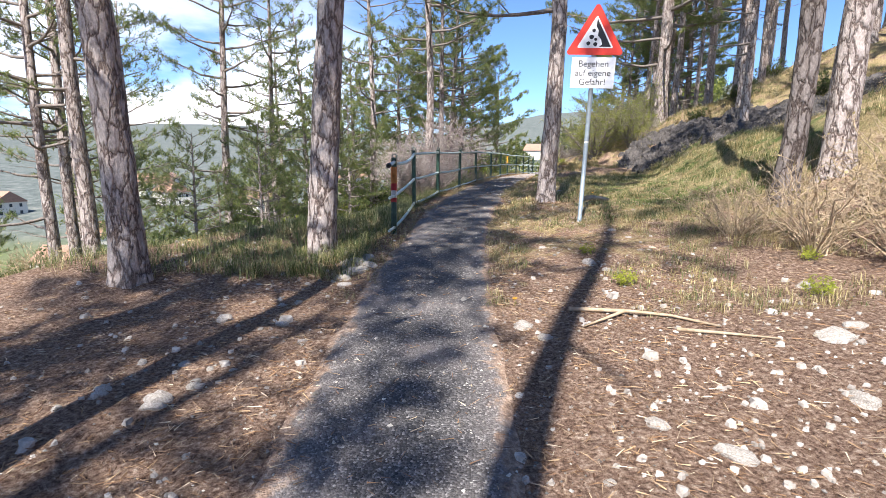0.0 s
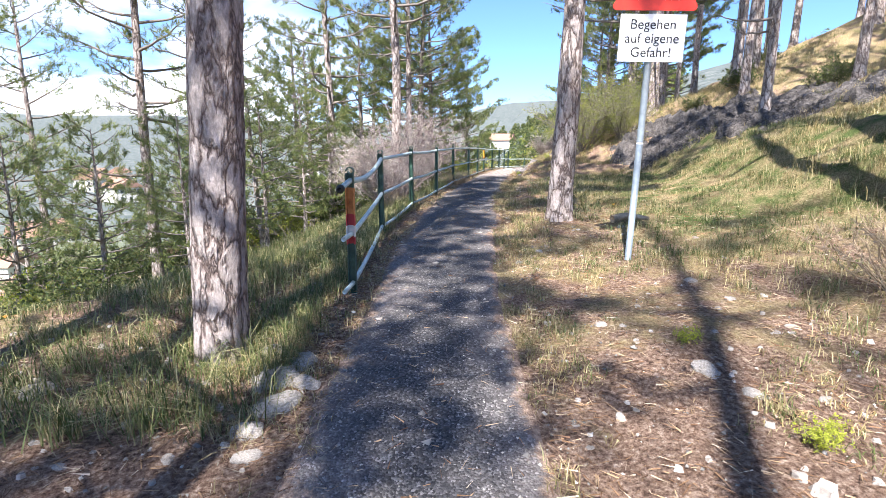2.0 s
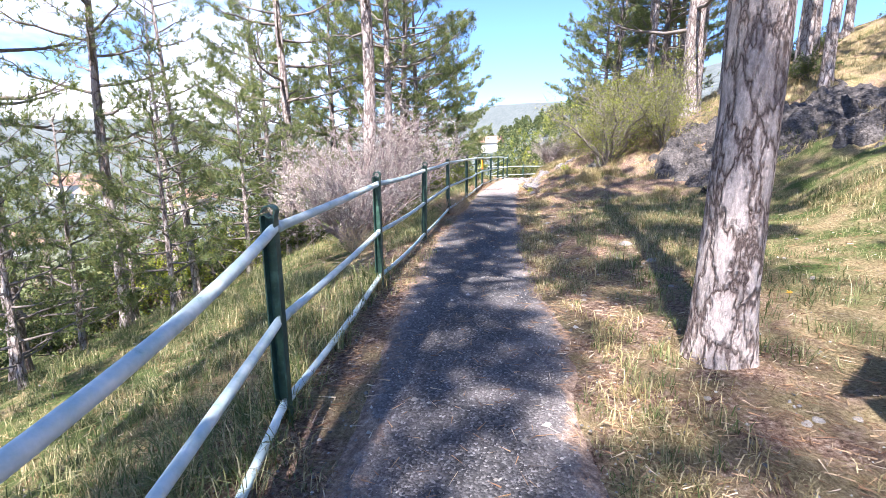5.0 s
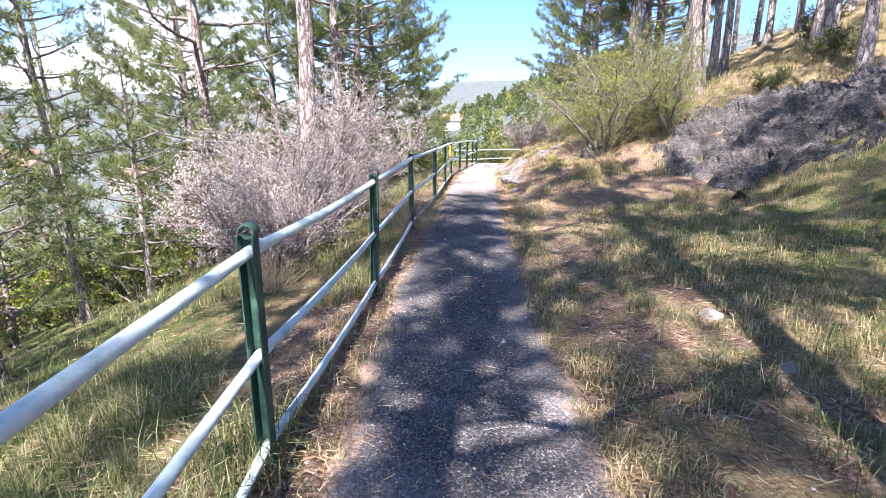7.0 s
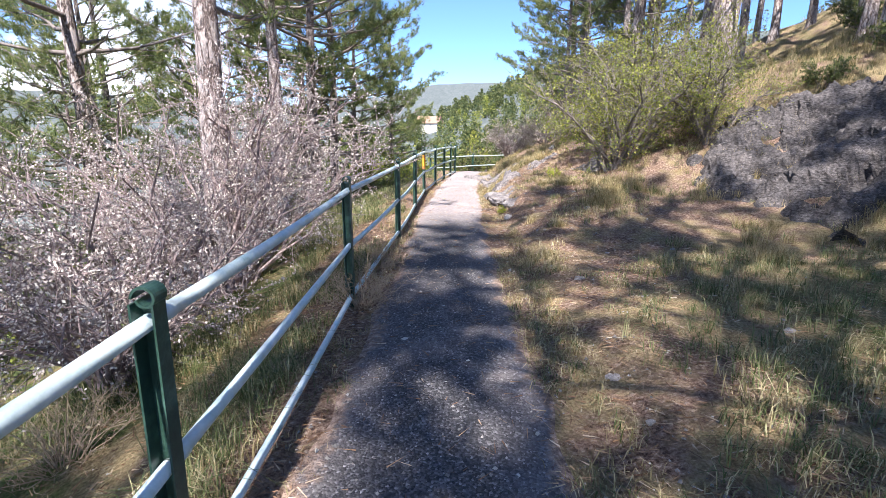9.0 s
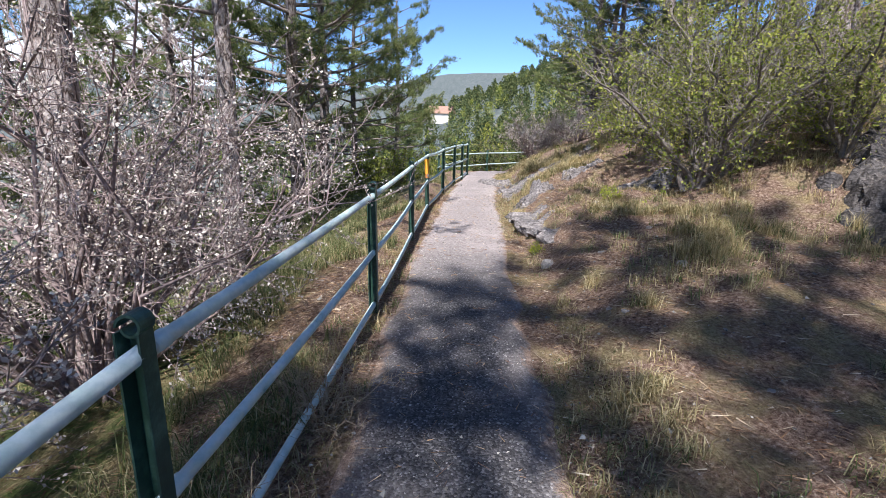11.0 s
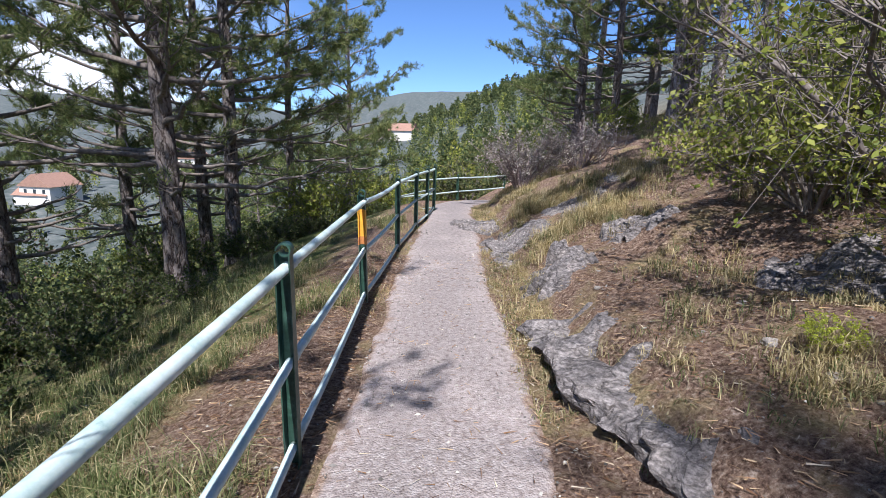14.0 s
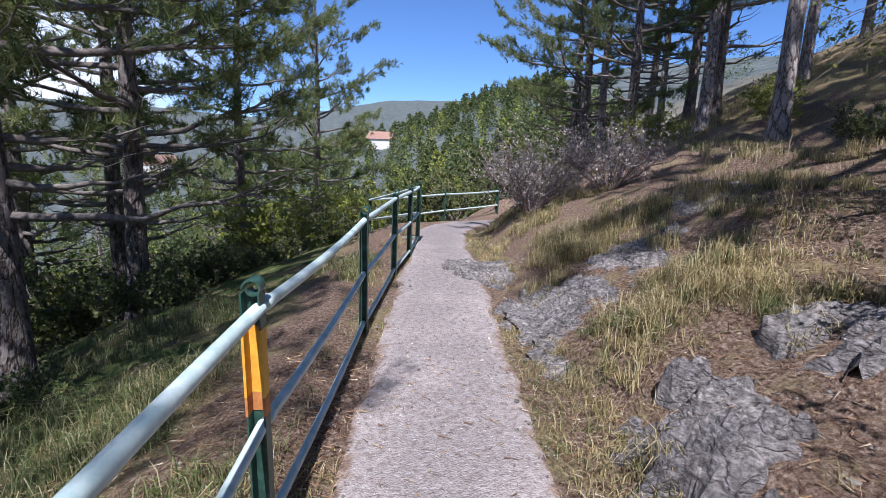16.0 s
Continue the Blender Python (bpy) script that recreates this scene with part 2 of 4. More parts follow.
M_POST = speckled("green_painted_steel", [(0.25, (0.012, 0.03, 0.022)), (0.5, (0.025, 0.065, 0.045)), (0.72, (0.08, 0.16, 0.12))], 12, 0.45, 0.002, spec=0.5)
M_RAIL = speckled("pale_worn_rail_paint", [(0.26, (0.12, 0.24, 0.22)), (0.38, (0.4, 0.52, 0.5)), (0.6, (0.6, 0.68, 0.66)), (0.8, (0.74, 0.78, 0.76))], 9, 0.4, 0.002, spec=0.5)
M_GALV = speckled("galvanised_steel", [(0.3, (0.2, 0.24, 0.27)), (0.7, (0.33, 0.38, 0.41))], 14, 0.45, 0.001, metal=0.3, spec=0.5)
M_WHITE = plain("white_enamel", (0.8, 0.8, 0.8), 0.4)
M_RED = plain("red_enamel", (0.72, 0.05, 0.025), 0.4)
M_BLACK = plain("black_enamel", (0.015, 0.015, 0.015), 0.45)
M_RUST = speckled("rusty_orange_paint", [(0.3, (0.24, 0.09, 0.03)), (0.5, (0.5, 0.2, 0.06)), (0.75, (0.62, 0.3, 0.12))], 16, 0.8, 0.003)
M_MARKRED = speckled("worn_red_paint", [(0.3, (0.3, 0.03, 0.03)), (0.7, (0.52, 0.06, 0.06))], 16, 0.6, 0.002)
M_MARKWHITE = speckled("worn_white_paint", [(0.3, (0.55, 0.5, 0.42)), (0.7, (0.75, 0.72, 0.66))], 16, 0.6, 0.002)
M_YELLOW = speckled("worn_yellow_paint", [(0.3, (0.6, 0.25, 0.03)), (0.7, (0.8, 0.5, 0.05))], 14, 0.6, 0.002)
M_WALL = plain("pale_render", (0.72, 0.68, 0.6), 0.9)
M_ROOF = speckled("red_roof_tiles", [(0.3, (0.24, 0.14, 0.1)), (0.7, (0.42, 0.25, 0.18))], 2.0, 0.85, 0.02)
M_PANE = plain("dark_window_glass", (0.04, 0.05, 0.06), 0.1)


# ---- mesh helpers ----
class Build:
    """Collects vertices and faces of one mesh."""

    def __init__(self):
        self.v, self.f, self.n = [], [], 0

    def add(self, v, f):
        v = np.asarray(v, float)
        f = np.asarray(f, int)
        self.v.append(v)
        self.f.extend((f + self.n).tolist())
        self.n += len(v)

    def tube(self, pts, rad, sides=6, rough=0.0):
        pts = np.asarray(pts, float)
        rad = np.broadcast_to(np.asarray(rad, float), (len(pts),))
        tan = np.gradient(pts, axis=0)
        tan /= np.linalg.norm(tan, axis=1)[:, None] + 1e-9
        ref = np.array([0.0, 0, 1]) if abs(tan[0][2]) < 0.8 else np.array([1.0, 0, 0])
        a = np.cross(tan, ref)
        a /= np.linalg.norm(a, axis=1)[:, None] + 1e-9
        b = np.cross(tan, a)
        th = np.linspace(0, 2 * np.pi, sides, endpoint=False)
        r = rad[:, None] * (1 + (RNG.normal(0, rough, (len(pts), sides)) if rough else 0))
        ring = pts[:, None] + r[..., None] * (np.cos(th)[None, :, None] * a[:, None] + np.sin(th)[None, :, None] * b[:, None])
        k = len(pts)
        f = []
        for i in range(k - 1):
            for j in range(sides):
                f.append((i * sides + j, i * sides + (j + 1) % sides, (i + 1) * sides + (j + 1) % sides, (i + 1) * sides + j))
        self.v.append(ring.reshape(-1, 3))
        self.f.extend([tuple(x + self.n for x in q) for q in f])
        self.f.append(tuple(self.n + j for j in range(sides)))
        self.f.append(tuple(self.n + (k - 1) * sides + j for j in reversed(range(sides))))
        self.n += k * sides

    def box(self, lo, hi):
        x0, y0, z0 = lo
        x1, y1, z1 = hi
        self.add([(x0, y0, z0), (x1, y0, z0), (x1, y1, z0), (x0, y1, z0), (x0, y0, z1), (x1, y0, z1), (x1, y1, z1), (x0, y1, z1)],
                 [(3, 2, 1, 0), (4, 5, 6, 7), (0, 1, 5, 4), (1, 2, 6, 5), (2, 3, 7, 6), (3, 0, 4, 7)])

    def prism(self, outline, y0, y1):
        """An outline in x and z, given thickness along y."""
        k = len(outline)
        v = [(x, y0, z) for x, z in outline] + [(x, y1, z) for x, z in outline]
        self.v.append(np.array(v, float))
        n = self.n
        self.f.append(tuple(n + i for i in range(k)))
        self.f.append(tuple(n + k + i for i in reversed(range(k))))
        for i in range(k):
            j = (i + 1) % k
            self.f.append((n + i, n + k + i, n + k + j, n + j))
        self.n += 2 * k

    def mesh(self, name, material, smooth=True):
        me = bpy.data.meshes.new(name)
        me.from_pydata(np.concatenate(self.v).tolist(), [], self.f)
        me.materials.append(material)
        if smooth:
            me.polygons.foreach_set("use_smooth", [True] * len(me.polygons))
        me.update()
        return me


def part(name, build, material, parent=None, label="", smooth=True):
    ob = new(name, build.mesh(name, material, smooth))
    ob.parent = parent
    return tagged(ob, label)


def blades(base, way, length, width, rng):
    """Thin triangles from base points along ways."""
    n = len(base)
    side = np.cross(way, rng.normal(size=(n, 3)))
    side /= np.linalg.norm(side, axis=1)[:, None] + 1e-9
    w = np.broadcast_to(width, (n,))[:, None] * side
    v = np.stack([base - w, base + w, base + way * np.broadcast_to(length, (n,))[:, None]], 1).reshape(-1, 3)
    f = np.arange(3 * n).reshape(-1, 3)
    return v, f


def unit(v):
    return v / (np.linalg.norm(v, axis=-1, keepdims=True) + 1e-9)


def leaves_at(pts, size, rng, up=0.3):
    """Small folded diamond leaves at points."""
    n = len(pts)
    d = unit(rng.normal(size=(n, 3)) + [0, 0, up])
    s = unit(np.cross(d, rng.normal(size=(n, 3))))
    L = (size * rng.uniform(0.6, 1.3, n))[:, None]
    v = np.stack([pts, pts + d * L * 0.5 + s * L * 0.3, pts + d * L, pts + d * L * 0.5 - s * L * 0.3], 1).reshape(-1, 3)
    return v, np.arange(4 * n).reshape(-1, 4)


# ---- the lie of the land ----
CX = [-40, -10, -3, 2, 3.9, 6, 7.2, 8.6, 10.8, 13, 15.4, 17.8, 20.3, 24.9, 28.2, 30, 60, 400]
CV = [-2.0, -0.8, -0.35, -0.17, -0.12, 0.05, 0.2, 0.42, 0.75, 1.2, 1.8, 2.4, 3.03, 4.4, 5.4, 5.95, 15.0, 110]
ZX = [-60, -10, -3, 0, 2, 4, 6, 8, 10, 13, 16, 20, 28, 31, 35, 42, 60, 110, 220, 420, 800]
ZV = [-3, -0.8, -0.22, 0.02, 0.14, 0.32, 0.53, 0.7, 0.76, 0.83, 0.9, 0.94, 0.92, 0.78, 0.4, -0.6, -4, -3, 13, 22, 32]
PATH_LINE = [(-0.9, -12), (-0.35, -3), (-0.17, 2), (-0.12, 3.9), (0.05, 6), (0.2, 7.2), (0.42, 8.6), (0.75, 10.8), (1.2, 13), (1.8, 15.4), (2.4, 17.8),
             (3.03, 20.3), (3.7, 22.6), (4.4, 24.9), (5.4, 28.2), (6.05, 30.2), (7.2, 32), (9, 33.4), (12, 34.6)]


def vnoise(x, y, s, seed=0):
    x, y = np.asarray(x) / s, np.asarray(y) / s
    i, j = np.floor(x), np.floor(y)
    u, w = x - i, y - j
    u, w = u * u * (3 - 2 * u), w * w * (3 - 2 * w)

    def h(a, b):
        k = np.sin(a * 127.1 + b * 311.7 + seed * 74.7) * 43758.5453
        return k - np.floor(k)
    return (h(i, j) * (1 - u) + h(i + 1, j) * u) * (1 - w) + (h(i, j + 1) * (1 - u) + h(i + 1, j + 1) * u) * w - 0.5


def smooth(a, b, x):
    t = np.clip((x - a) / (b - a), 0, 1)
    return t * t * (3 - 2 * t)


def path_distance(x, y):
    best = np.full(np.shape(x), 1e9)
    zz = np.zeros(np.shape(x))
    for (ax, ay), (bx, by) in zip(PATH_LINE, PATH_LINE[1:]):
        dx, dy = bx - ax, by - ay
        t = np.clip(((x - ax) * dx + (y - ay) * dy) / (dx * dx + dy * dy), 0, 1)
        d = np.hypot(x - ax - t * dx, y - ay - t * dy)
        zz = np.where(d < best, np.interp(ay + t * dy, ZX, ZV), zz)
        best = np.minimum(best, d)
    return best, zz


def lateral(x, y):
    return (x - np.interp(y, CX, CV)) * 0.966


def height(x, y):
    x, y = np.asarray(x, float), np.asarray(y, float)
    d = lateral(x, y)
    early = np.interp(d, [0, 1.5, 3, 4.3, 5.6, 6.6, 10, 20, 40, 90], [0, 0.1, 0.25, 0.5, 1.45, 1.8, 3.1, 7.5, 15, 30])
    late = np.interp(d, [0, 0.75, 1.1, 2, 3, 4.4, 5.2, 9.7, 20, 40, 90], [0, 0.02, 0.26, 0.7, 1.15, 1.7, 1.98, 4.2, 9.3, 17, 32])
    w = smooth(15.5, 20.5, y)
    right = early * (1 - w) + late * w
    shelf = 3.2 * (1 - smooth(4, 9, y))
    e = np.maximum(-d - shelf, 0)
    left = np.interp(e, [0, 0.9, 4.5, 12, 30, 70, 120], [0, -0.03, -1.35, -4.6, -11, -24, -31])
    z = np.interp(y, ZX, ZV) + np.where(d > 0, right, left)
    r = np.hypot(x, y)
    ridge = 78 + 26 * vnoise(x, y, 420, 3) + 14 * vnoise(x, y, 130, 4)
    z = z + smooth(420, 1500, r) * ridge * np.where(d > 0, 0.75, 1)
    z = z + np.clip(r / 60, 0.0, 1) * 1.2 * vnoise(x, y, 14, 5)
    rough = smooth(0.5, 1.3, np.abs(d)) * (1 - smooth(40, 80, r))
    bank = smooth(2.5 - 1.4 * w, 5 - 2.8 * w, d) * (1 - smooth(14, 20, d))
    z = z + rough * (0.1 * vnoise(x, y, 1.3, 1) + 0.05 * vnoise(x, y, 0.45, 2) + 0.02 * vnoise(x, y, 0.17, 8)) + bank * (0.5 * vnoise(x, y, 1.9, 6) + 0.3 * vnoise(x, y, 0.7, 7))
    pd, pz = path_distance(x, y)
    k = 1 - smooth(0.62, 1.25, pd)
    return z * (1 - k) + (pz + 0.012 * vnoise(x, y, 0.5, 9)) * k


def hz(x, y):
    return float(height(x, y))


def spread_lines(lo, hi, step, far):
    mid = list(np.arange(lo, hi + step / 2, step))
    for s, out in ((-1, []), (1, [])):
        q, k = (lo if s < 0 else hi), step
        while abs(q) < far:
            k *= 1.13
            q += s * k
            out.append(q)
        mid = (out[::-1] + mid) if s < 0 else (mid + out)
    return np.array(mid)


def build_ground():
    xs, ys = spread_lines(-5, 11, 0.17, 2600), spread_lines(-1, 30, 0.17, 2600)
    X, Y = np.meshgrid(xs, ys)
    Z = height(X, Y)
    nx, ny = len(xs), len(ys)
    idx = np.arange(nx * ny).reshape(ny, nx)
    f = np.stack([idx[:-1, :-1], idx[:-1, 1:], idx[1:, 1:], idx[1:, :-1]], -1).reshape(-1, 4)
    me = bpy.data.meshes.new("ground")
    me.from_pydata(np.stack([X, Y, Z], -1).reshape(-1, 3).tolist(), [], f.tolist())
    me.polygons.foreach_set("use_smooth", [True] * len(me.polygons))
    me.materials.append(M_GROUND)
    d, r = lateral(X, Y), np.hypot(X, Y)
    grassy = 0.35 + 0.55 * smooth(1.0, 2.2, -d) * smooth(5.2, 7, Y + 0.3 * d) + 0.42 * smooth(1.6, 2.8, d) * smooth(6, 8, Y) * (1 - smooth(14, 17, Y)) * (1 - smooth(5.5, 7.5, d)) - 0.5 * (1 - smooth(3.5, 6, Y))
    grassy = grassy - 0.12 * smooth(15, 18, Y) * smooth(0.6, 1.2, d) * (1 - smooth(4, 6, d)) + 0.16 * smooth(5, 8, d)
    grassy = grassy - 0.25 * smooth(0.4, 0.8, -d) * (1 - smooth(1.2, 1.8, -d))
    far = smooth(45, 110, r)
    field = smooth(0, -6, Z + 24) * (1 - smooth(500, 800, r)) + 0 * X
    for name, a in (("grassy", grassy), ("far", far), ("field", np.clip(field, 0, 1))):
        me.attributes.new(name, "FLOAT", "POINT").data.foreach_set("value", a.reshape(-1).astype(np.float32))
    return tagged(new("ground", me), "sloping forest floor of pine litter, dry grass and earth", "ground", kind="structure")


def build_path():
    q = np.array(PATH_LINE, float)
    seg = np.r_[0, np.cumsum(np.hypot(*np.diff(q, axis=0).T))]
    s = np.arange(0, seg[-1], 0.14)
    cx, cy = np.interp(s, seg, q[:, 0]), np.interp(s, seg, q[:, 1])
    for _ in range(6):
        cx[1:-1] = (cx[:-2] + 2 * cx[1:-1] + cx[2:]) / 4
        cy[1:-1] = (cy[:-2] + 2 * cy[1:-1] + cy[2:]) / 4
    tx, ty = np.gradient(cx), np.gradient(cy)
    k = np.hypot(tx, ty)
    nx, ny = ty / k, -tx / k
    cols = np.linspace(-1, 1, 13)
    half = np.interp(cy, [-3, 3, 7, 12, 16, 22, 30], [0.62, 0.66, 0.6, 0.62, 0.55, 0.54, 0.5])
    wl = half + 0.1 * vnoise(cx, cy, 0.6, 21) + 0.07 * vnoise(cx, cy, 0.22, 22)
    wr = half + 0.16 * vnoise(cx, cy, 1.9, 23) + 0.1 * vnoise(cx, cy, 0.5, 25) + 0.07 * vnoise(cx, cy, 0.22, 24)
    off = np.where(cols[None] < 0, wl[:, None], wr[:, None]) * cols[None]
    X, Y = cx[:, None] + nx[:, None] * off, cy[:, None] + ny[:, None] * off
    Z = height(X, Y) + 0.016 + 0.012 * (1 - cols[None] ** 2) - 0.03 * (np.abs(cols[None]) > 0.99)
    n, m = X.shape
    idx = np.arange(n * m).reshape(n, m)
    f = np.stack([idx[:-1, :-1], idx[:-1, 1:], idx[1:, 1:], idx[1:, :-1]], -1).reshape(-1, 4)
    me = bpy.data.meshes.new("footpath")
    me.from_pydata(np.stack([X, Y, Z], -1).reshape(-1, 3).tolist(), [], f.tolist())
    me.polygons.foreach_set("use_smooth", [True] * len(me.polygons))
    me.materials.append(M_PATH)
    dusty = np.clip(0.25 * np.abs(cols[None]) ** 3 + 0.5 * smooth(17.5, 20.5, Y) + 0 * X, 0, 1)
    me.attributes.new("dusty", "FLOAT", "POINT").data.foreach_set("value", dusty.reshape(-1).astype(np.float32))
    edge = np.abs(cols[None]) ** 4 * (1.05 - 0.22 * smooth(15, 19, Y)) + 0 * X
    me.attributes.new("edge", "FLOAT", "POINT").data.foreach_set("value", edge.reshape(-1).astype(np.float32))
    return tagged(new("footpath", me), "narrow worn chip-seal footpath with ragged earthy edges", "footpath", kind="structure")


build_ground()
build_path()


# ---- pines ----
def pine(rng, tall, radius, crown_from, spread, limbs, tufts, lean=(0, 0), fine=False, dark=False, dead=4, label="", bias=(0, 0)):
    root = new("pine_tree")
    tagged(root, label or "tall black pine with scaly grey-brown bark", "tree", "pines on the slope")
    # trunk
    k, sides = (90, 36) if fine else (26, 12)
    t = np.linspace(0, 1, k) ** (1.6 if fine else 1.0)
    z = t * tall
    ph = rng.uniform(0, 6.28, 2)
    cx = lean[0] * z + 0.006 * tall * np.sin(z * 0.55 + ph[0]) * np.minimum(z, 3) / 3
    cy = lean[1] * z + 0.006 * tall * np.sin(z * 0.5 + ph[1]) * np.minimum(z, 3) / 3
    r = radius * (1 - 0.85 * t ** 1.2) + radius * 0.55 * np.exp(-z / 0.28)
    th = np.linspace(0, 2 * np.pi, sides, endpoint=False)
    A, Zg = np.meshgrid(th, z)
    fl = 1 + 0.12 * np.exp(-Zg / 0.35) * np.sin(A * 5 + ph[0])
    if fine:
        u = A / (2 * np.pi) * 18
        u = np.where(A > np.pi, 18 - u, u)
        fl = fl + 0.15 * vnoise(u, Zg * 3.2, 1.0, int(ph[0] * 99)) + 0.09 * vnoise(u * 2.2, Zg * 8, 1.0, int(ph[1] * 99))
    R = r[:, None] * fl
    X, Y = cx[:, None] + R * np.cos(A), cy[:, None] + R * np.sin(A)
    b = Build()
    idx = np.arange(k * sides).reshape(k, sides)
    nxt = np.roll(idx, -1, 1)
    b.add(np.stack([X, Y, Zg - 0.12], -1).reshape(-1, 3), np.stack([idx[:-1], nxt[:-1], nxt[1:], idx[1:]], -1).reshape(-1, 4))
    b.f.append(tuple(int(v) for v in idx[-1]))
    part("trunk", b, M_BARK_SHADED if dark else M_BARK, root)
    # limbs and twigs
    ends, ways = [], []
    for i in range(limbs + dead):
        isdead = i >= limbs
        h = rng.uniform(crown_from * 0.55, crown_from) if isdead else crown_from + (tall * 0.98 - crown_from) * ((i + rng.uniform(0, 1)) / limbs)
        q = (h - crown_from) / (tall - crown_from)
        L = (spread * rng.uniform(0.3, 0.7)) if isdead else spread * rng.uniform(0.65, 1.1) * (0.75 + 0.5 * min(q, 0.35)) * max(1 - q, 0.06) ** 0.55 + 0.2
        az = i * 2.4 + rng.uniform(-0.5, 0.5)
        o = np.array([np.interp(h, z, cx), np.interp(h, z, cy), h])
        way = np.array([math.cos(az), math.sin(az), 0])
        side = np.array([-way[1], way[0], 0])
        L *= 1 + bias[0] * way[0] + bias[1] * way[1]
        s = np.linspace(0, 1, 7)
        rise = rng.uniform(-0.12, 0.12) + 0.5 * q
        bend = rng.uniform(-0.2, 0.2)
        wob = rng.normal(0, 0.025 * L, (7, 3)) * s[:, None]
        p = o + L * (s[:, None] * way + (rise * s + 0.22 * s ** 2.5)[:, None] * [0, 0, 1] + (bend * s * s)[:, None] * side) + wob
        r0 = np.interp(h, z, r) * (0.28 if isdead else 0.36) + 0.008
        lb = Build()
        lb.tube(p, r0 * (1 - 0.8 * s), 5, 0.05)
        nt = max(3, int(L * (3.0 if isdead else 6.5)))
        for a in np.linspace(0.3, 1, nt) ** 0.75:
            c = np.array([np.interp(a, s, p[:, j]) for j in range(3)])
            sg = rng.choice([-1, 1])
            w = unit(way * rng.uniform(0.5, 1.1) + side * sg * rng.uniform(0.3, 1.1) * (1.15 - a * 0.6) + np.array([0, 0, rng.uniform(0.0, 0.5)]))
            l = rng.uniform(0.25, 0.55) * L ** 0.5 * (1.25 - 0.6 * a)
            e = c + w * l
            lb.tube([c, (c + e) / 2 + rng.normal(0, 0.03, 3), e], [r0 * 0.28 * (1.1 - a * 0.6) + 0.003, r0 * 0.2 * (1.1 - a * 0.6) + 0.002, 0.003], 3)
            if isdead and rng.random() < 0.75:
                continue
            for _ in range(tufts):
                u = 1.05 - 0.6 * rng.uniform(0, 1) ** 1.6
                ends.append(c + w * l * u + rng.normal(0, 0.055, 3))
                ways.append(unit(w * 0.7 + np.array([0, 0, 0.75]) + rng.normal(0, 0.45, 3)))
        part("limb", lb, M_LIMB, root)
    ends, ways = np.array(ends), np.array(ways)
    K = 19
    base = np.repeat(ends, K, 0) + np.repeat(ways, K, 0) * rng.uniform(-0.08, 0.06, (len(ends) * K, 1))
    way = unit(np.repeat(ways, K, 0) * 0.8 + rng.normal(0, 0.62, base.shape))
    cb = Build()
    cb.add(*blades(base, way, rng.uniform(0.09, 0.17, len(base)), rng.uniform(0.004, 0.008, len(base)), rng))
    part("crown", cb, M_NEEDLE, root, "tufts of dark green needles", smooth=False)
    return root


def put(ob, x, y, turn=0.0, scale=1.0, sink=0.06, lean=0.0):
    ob.matrix_basis = pose(x, y, hz(x, y) - sink, lean, 0, turn) @ Matrix.Scale(scale, 4)
    return ob


def put_copy(ob, x, y, turn=0.0, scale=1.0, sink=0.1, lean=0.0, label=""):
    c = copy_thing(ob, Matrix.Identity(4))
    tagged(c, label)
    return put(c, x, y, turn, scale, sink, lean)


rp = np.random.default_rng(11)
put(pine(rp, 18, 0.14, 7.6, 3.3, 44, 6, (-0.045, 0.0), True, dead=3, label="leaning pine with flaky grey bark beside the path"), -2.89, 4.5)
put(pine(rp, 18.5, 0.15, 7.8, 3.7, 44, 8, (0.02, 0.0), True, dead=3, label="straight pine with sunlit fissured bark at the path edge"), -1.34, 5.45, sink=0.16)
put(pine(rp, 13.8, 0.15, 5.8, 3.9, 44, 9, (0.0, 0.02), True, dead=3, bias=(-0.1, 0.0), label="pine with pinkish scaly bark and a snapped stub"), 1.85, 8.85)
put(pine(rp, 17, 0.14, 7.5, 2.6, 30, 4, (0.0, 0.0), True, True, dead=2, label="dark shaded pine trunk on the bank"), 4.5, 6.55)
put(pine(rp, 18, 0.17, 8, 3.4, 30, 4, (0.03, 0.0), True, dead=2, label="thick pale pine trunk among dry brush"), 5.1, 6.5)
tall_a = put(pine(rp, 12, 0.14, 4.8, 2.4, 32, 3, (0.01, 0.0), dead=6), -6.6, 15.3)
tall_b = put(pine(rp, 11, 0.12, 3.9, 2.3, 32, 3, (0.0, 0.01), dead=7), -5.75, 17.2, 40)
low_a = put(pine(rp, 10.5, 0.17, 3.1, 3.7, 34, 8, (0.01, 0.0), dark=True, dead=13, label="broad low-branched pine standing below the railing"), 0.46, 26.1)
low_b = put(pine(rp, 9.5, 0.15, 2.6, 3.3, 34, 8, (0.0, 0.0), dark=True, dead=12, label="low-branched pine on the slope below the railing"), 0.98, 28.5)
young = put(pine(rp, 5, 0.07, 0.7, 1.5, 34, 4, dead=2, label="young bushy pine on the lower slope"), -9, 14)
high = put(pine(rp, 13, 0.14, 6.0, 2.6, 36, 5, (0.01, 0.01), dead=5, label="slender pine with a high crown on the hillside"), 10.65, 26.8)
put_copy(tall_b, -2.83, 20.47, 100, 1.15)
put_copy(tall_a, -0.55, 18.3, 200, 1.15, label="pale pine trunk behind the flowering willow bush")
put_copy(tall_a, -0.14, 21.84, 300, 0.95)
put_copy(tall_b, -5.0, 19.2, 250, 0.8, lean=5)
put_copy(tall_a, -8.6, 11.5, 150)
put_copy(tall_b, -10.2, 14, 10, 1.1)
put_copy(tall_b, -7.6, 9.6, 70, 1.0)
put_copy(tall_a, -12.5, 20, 330)
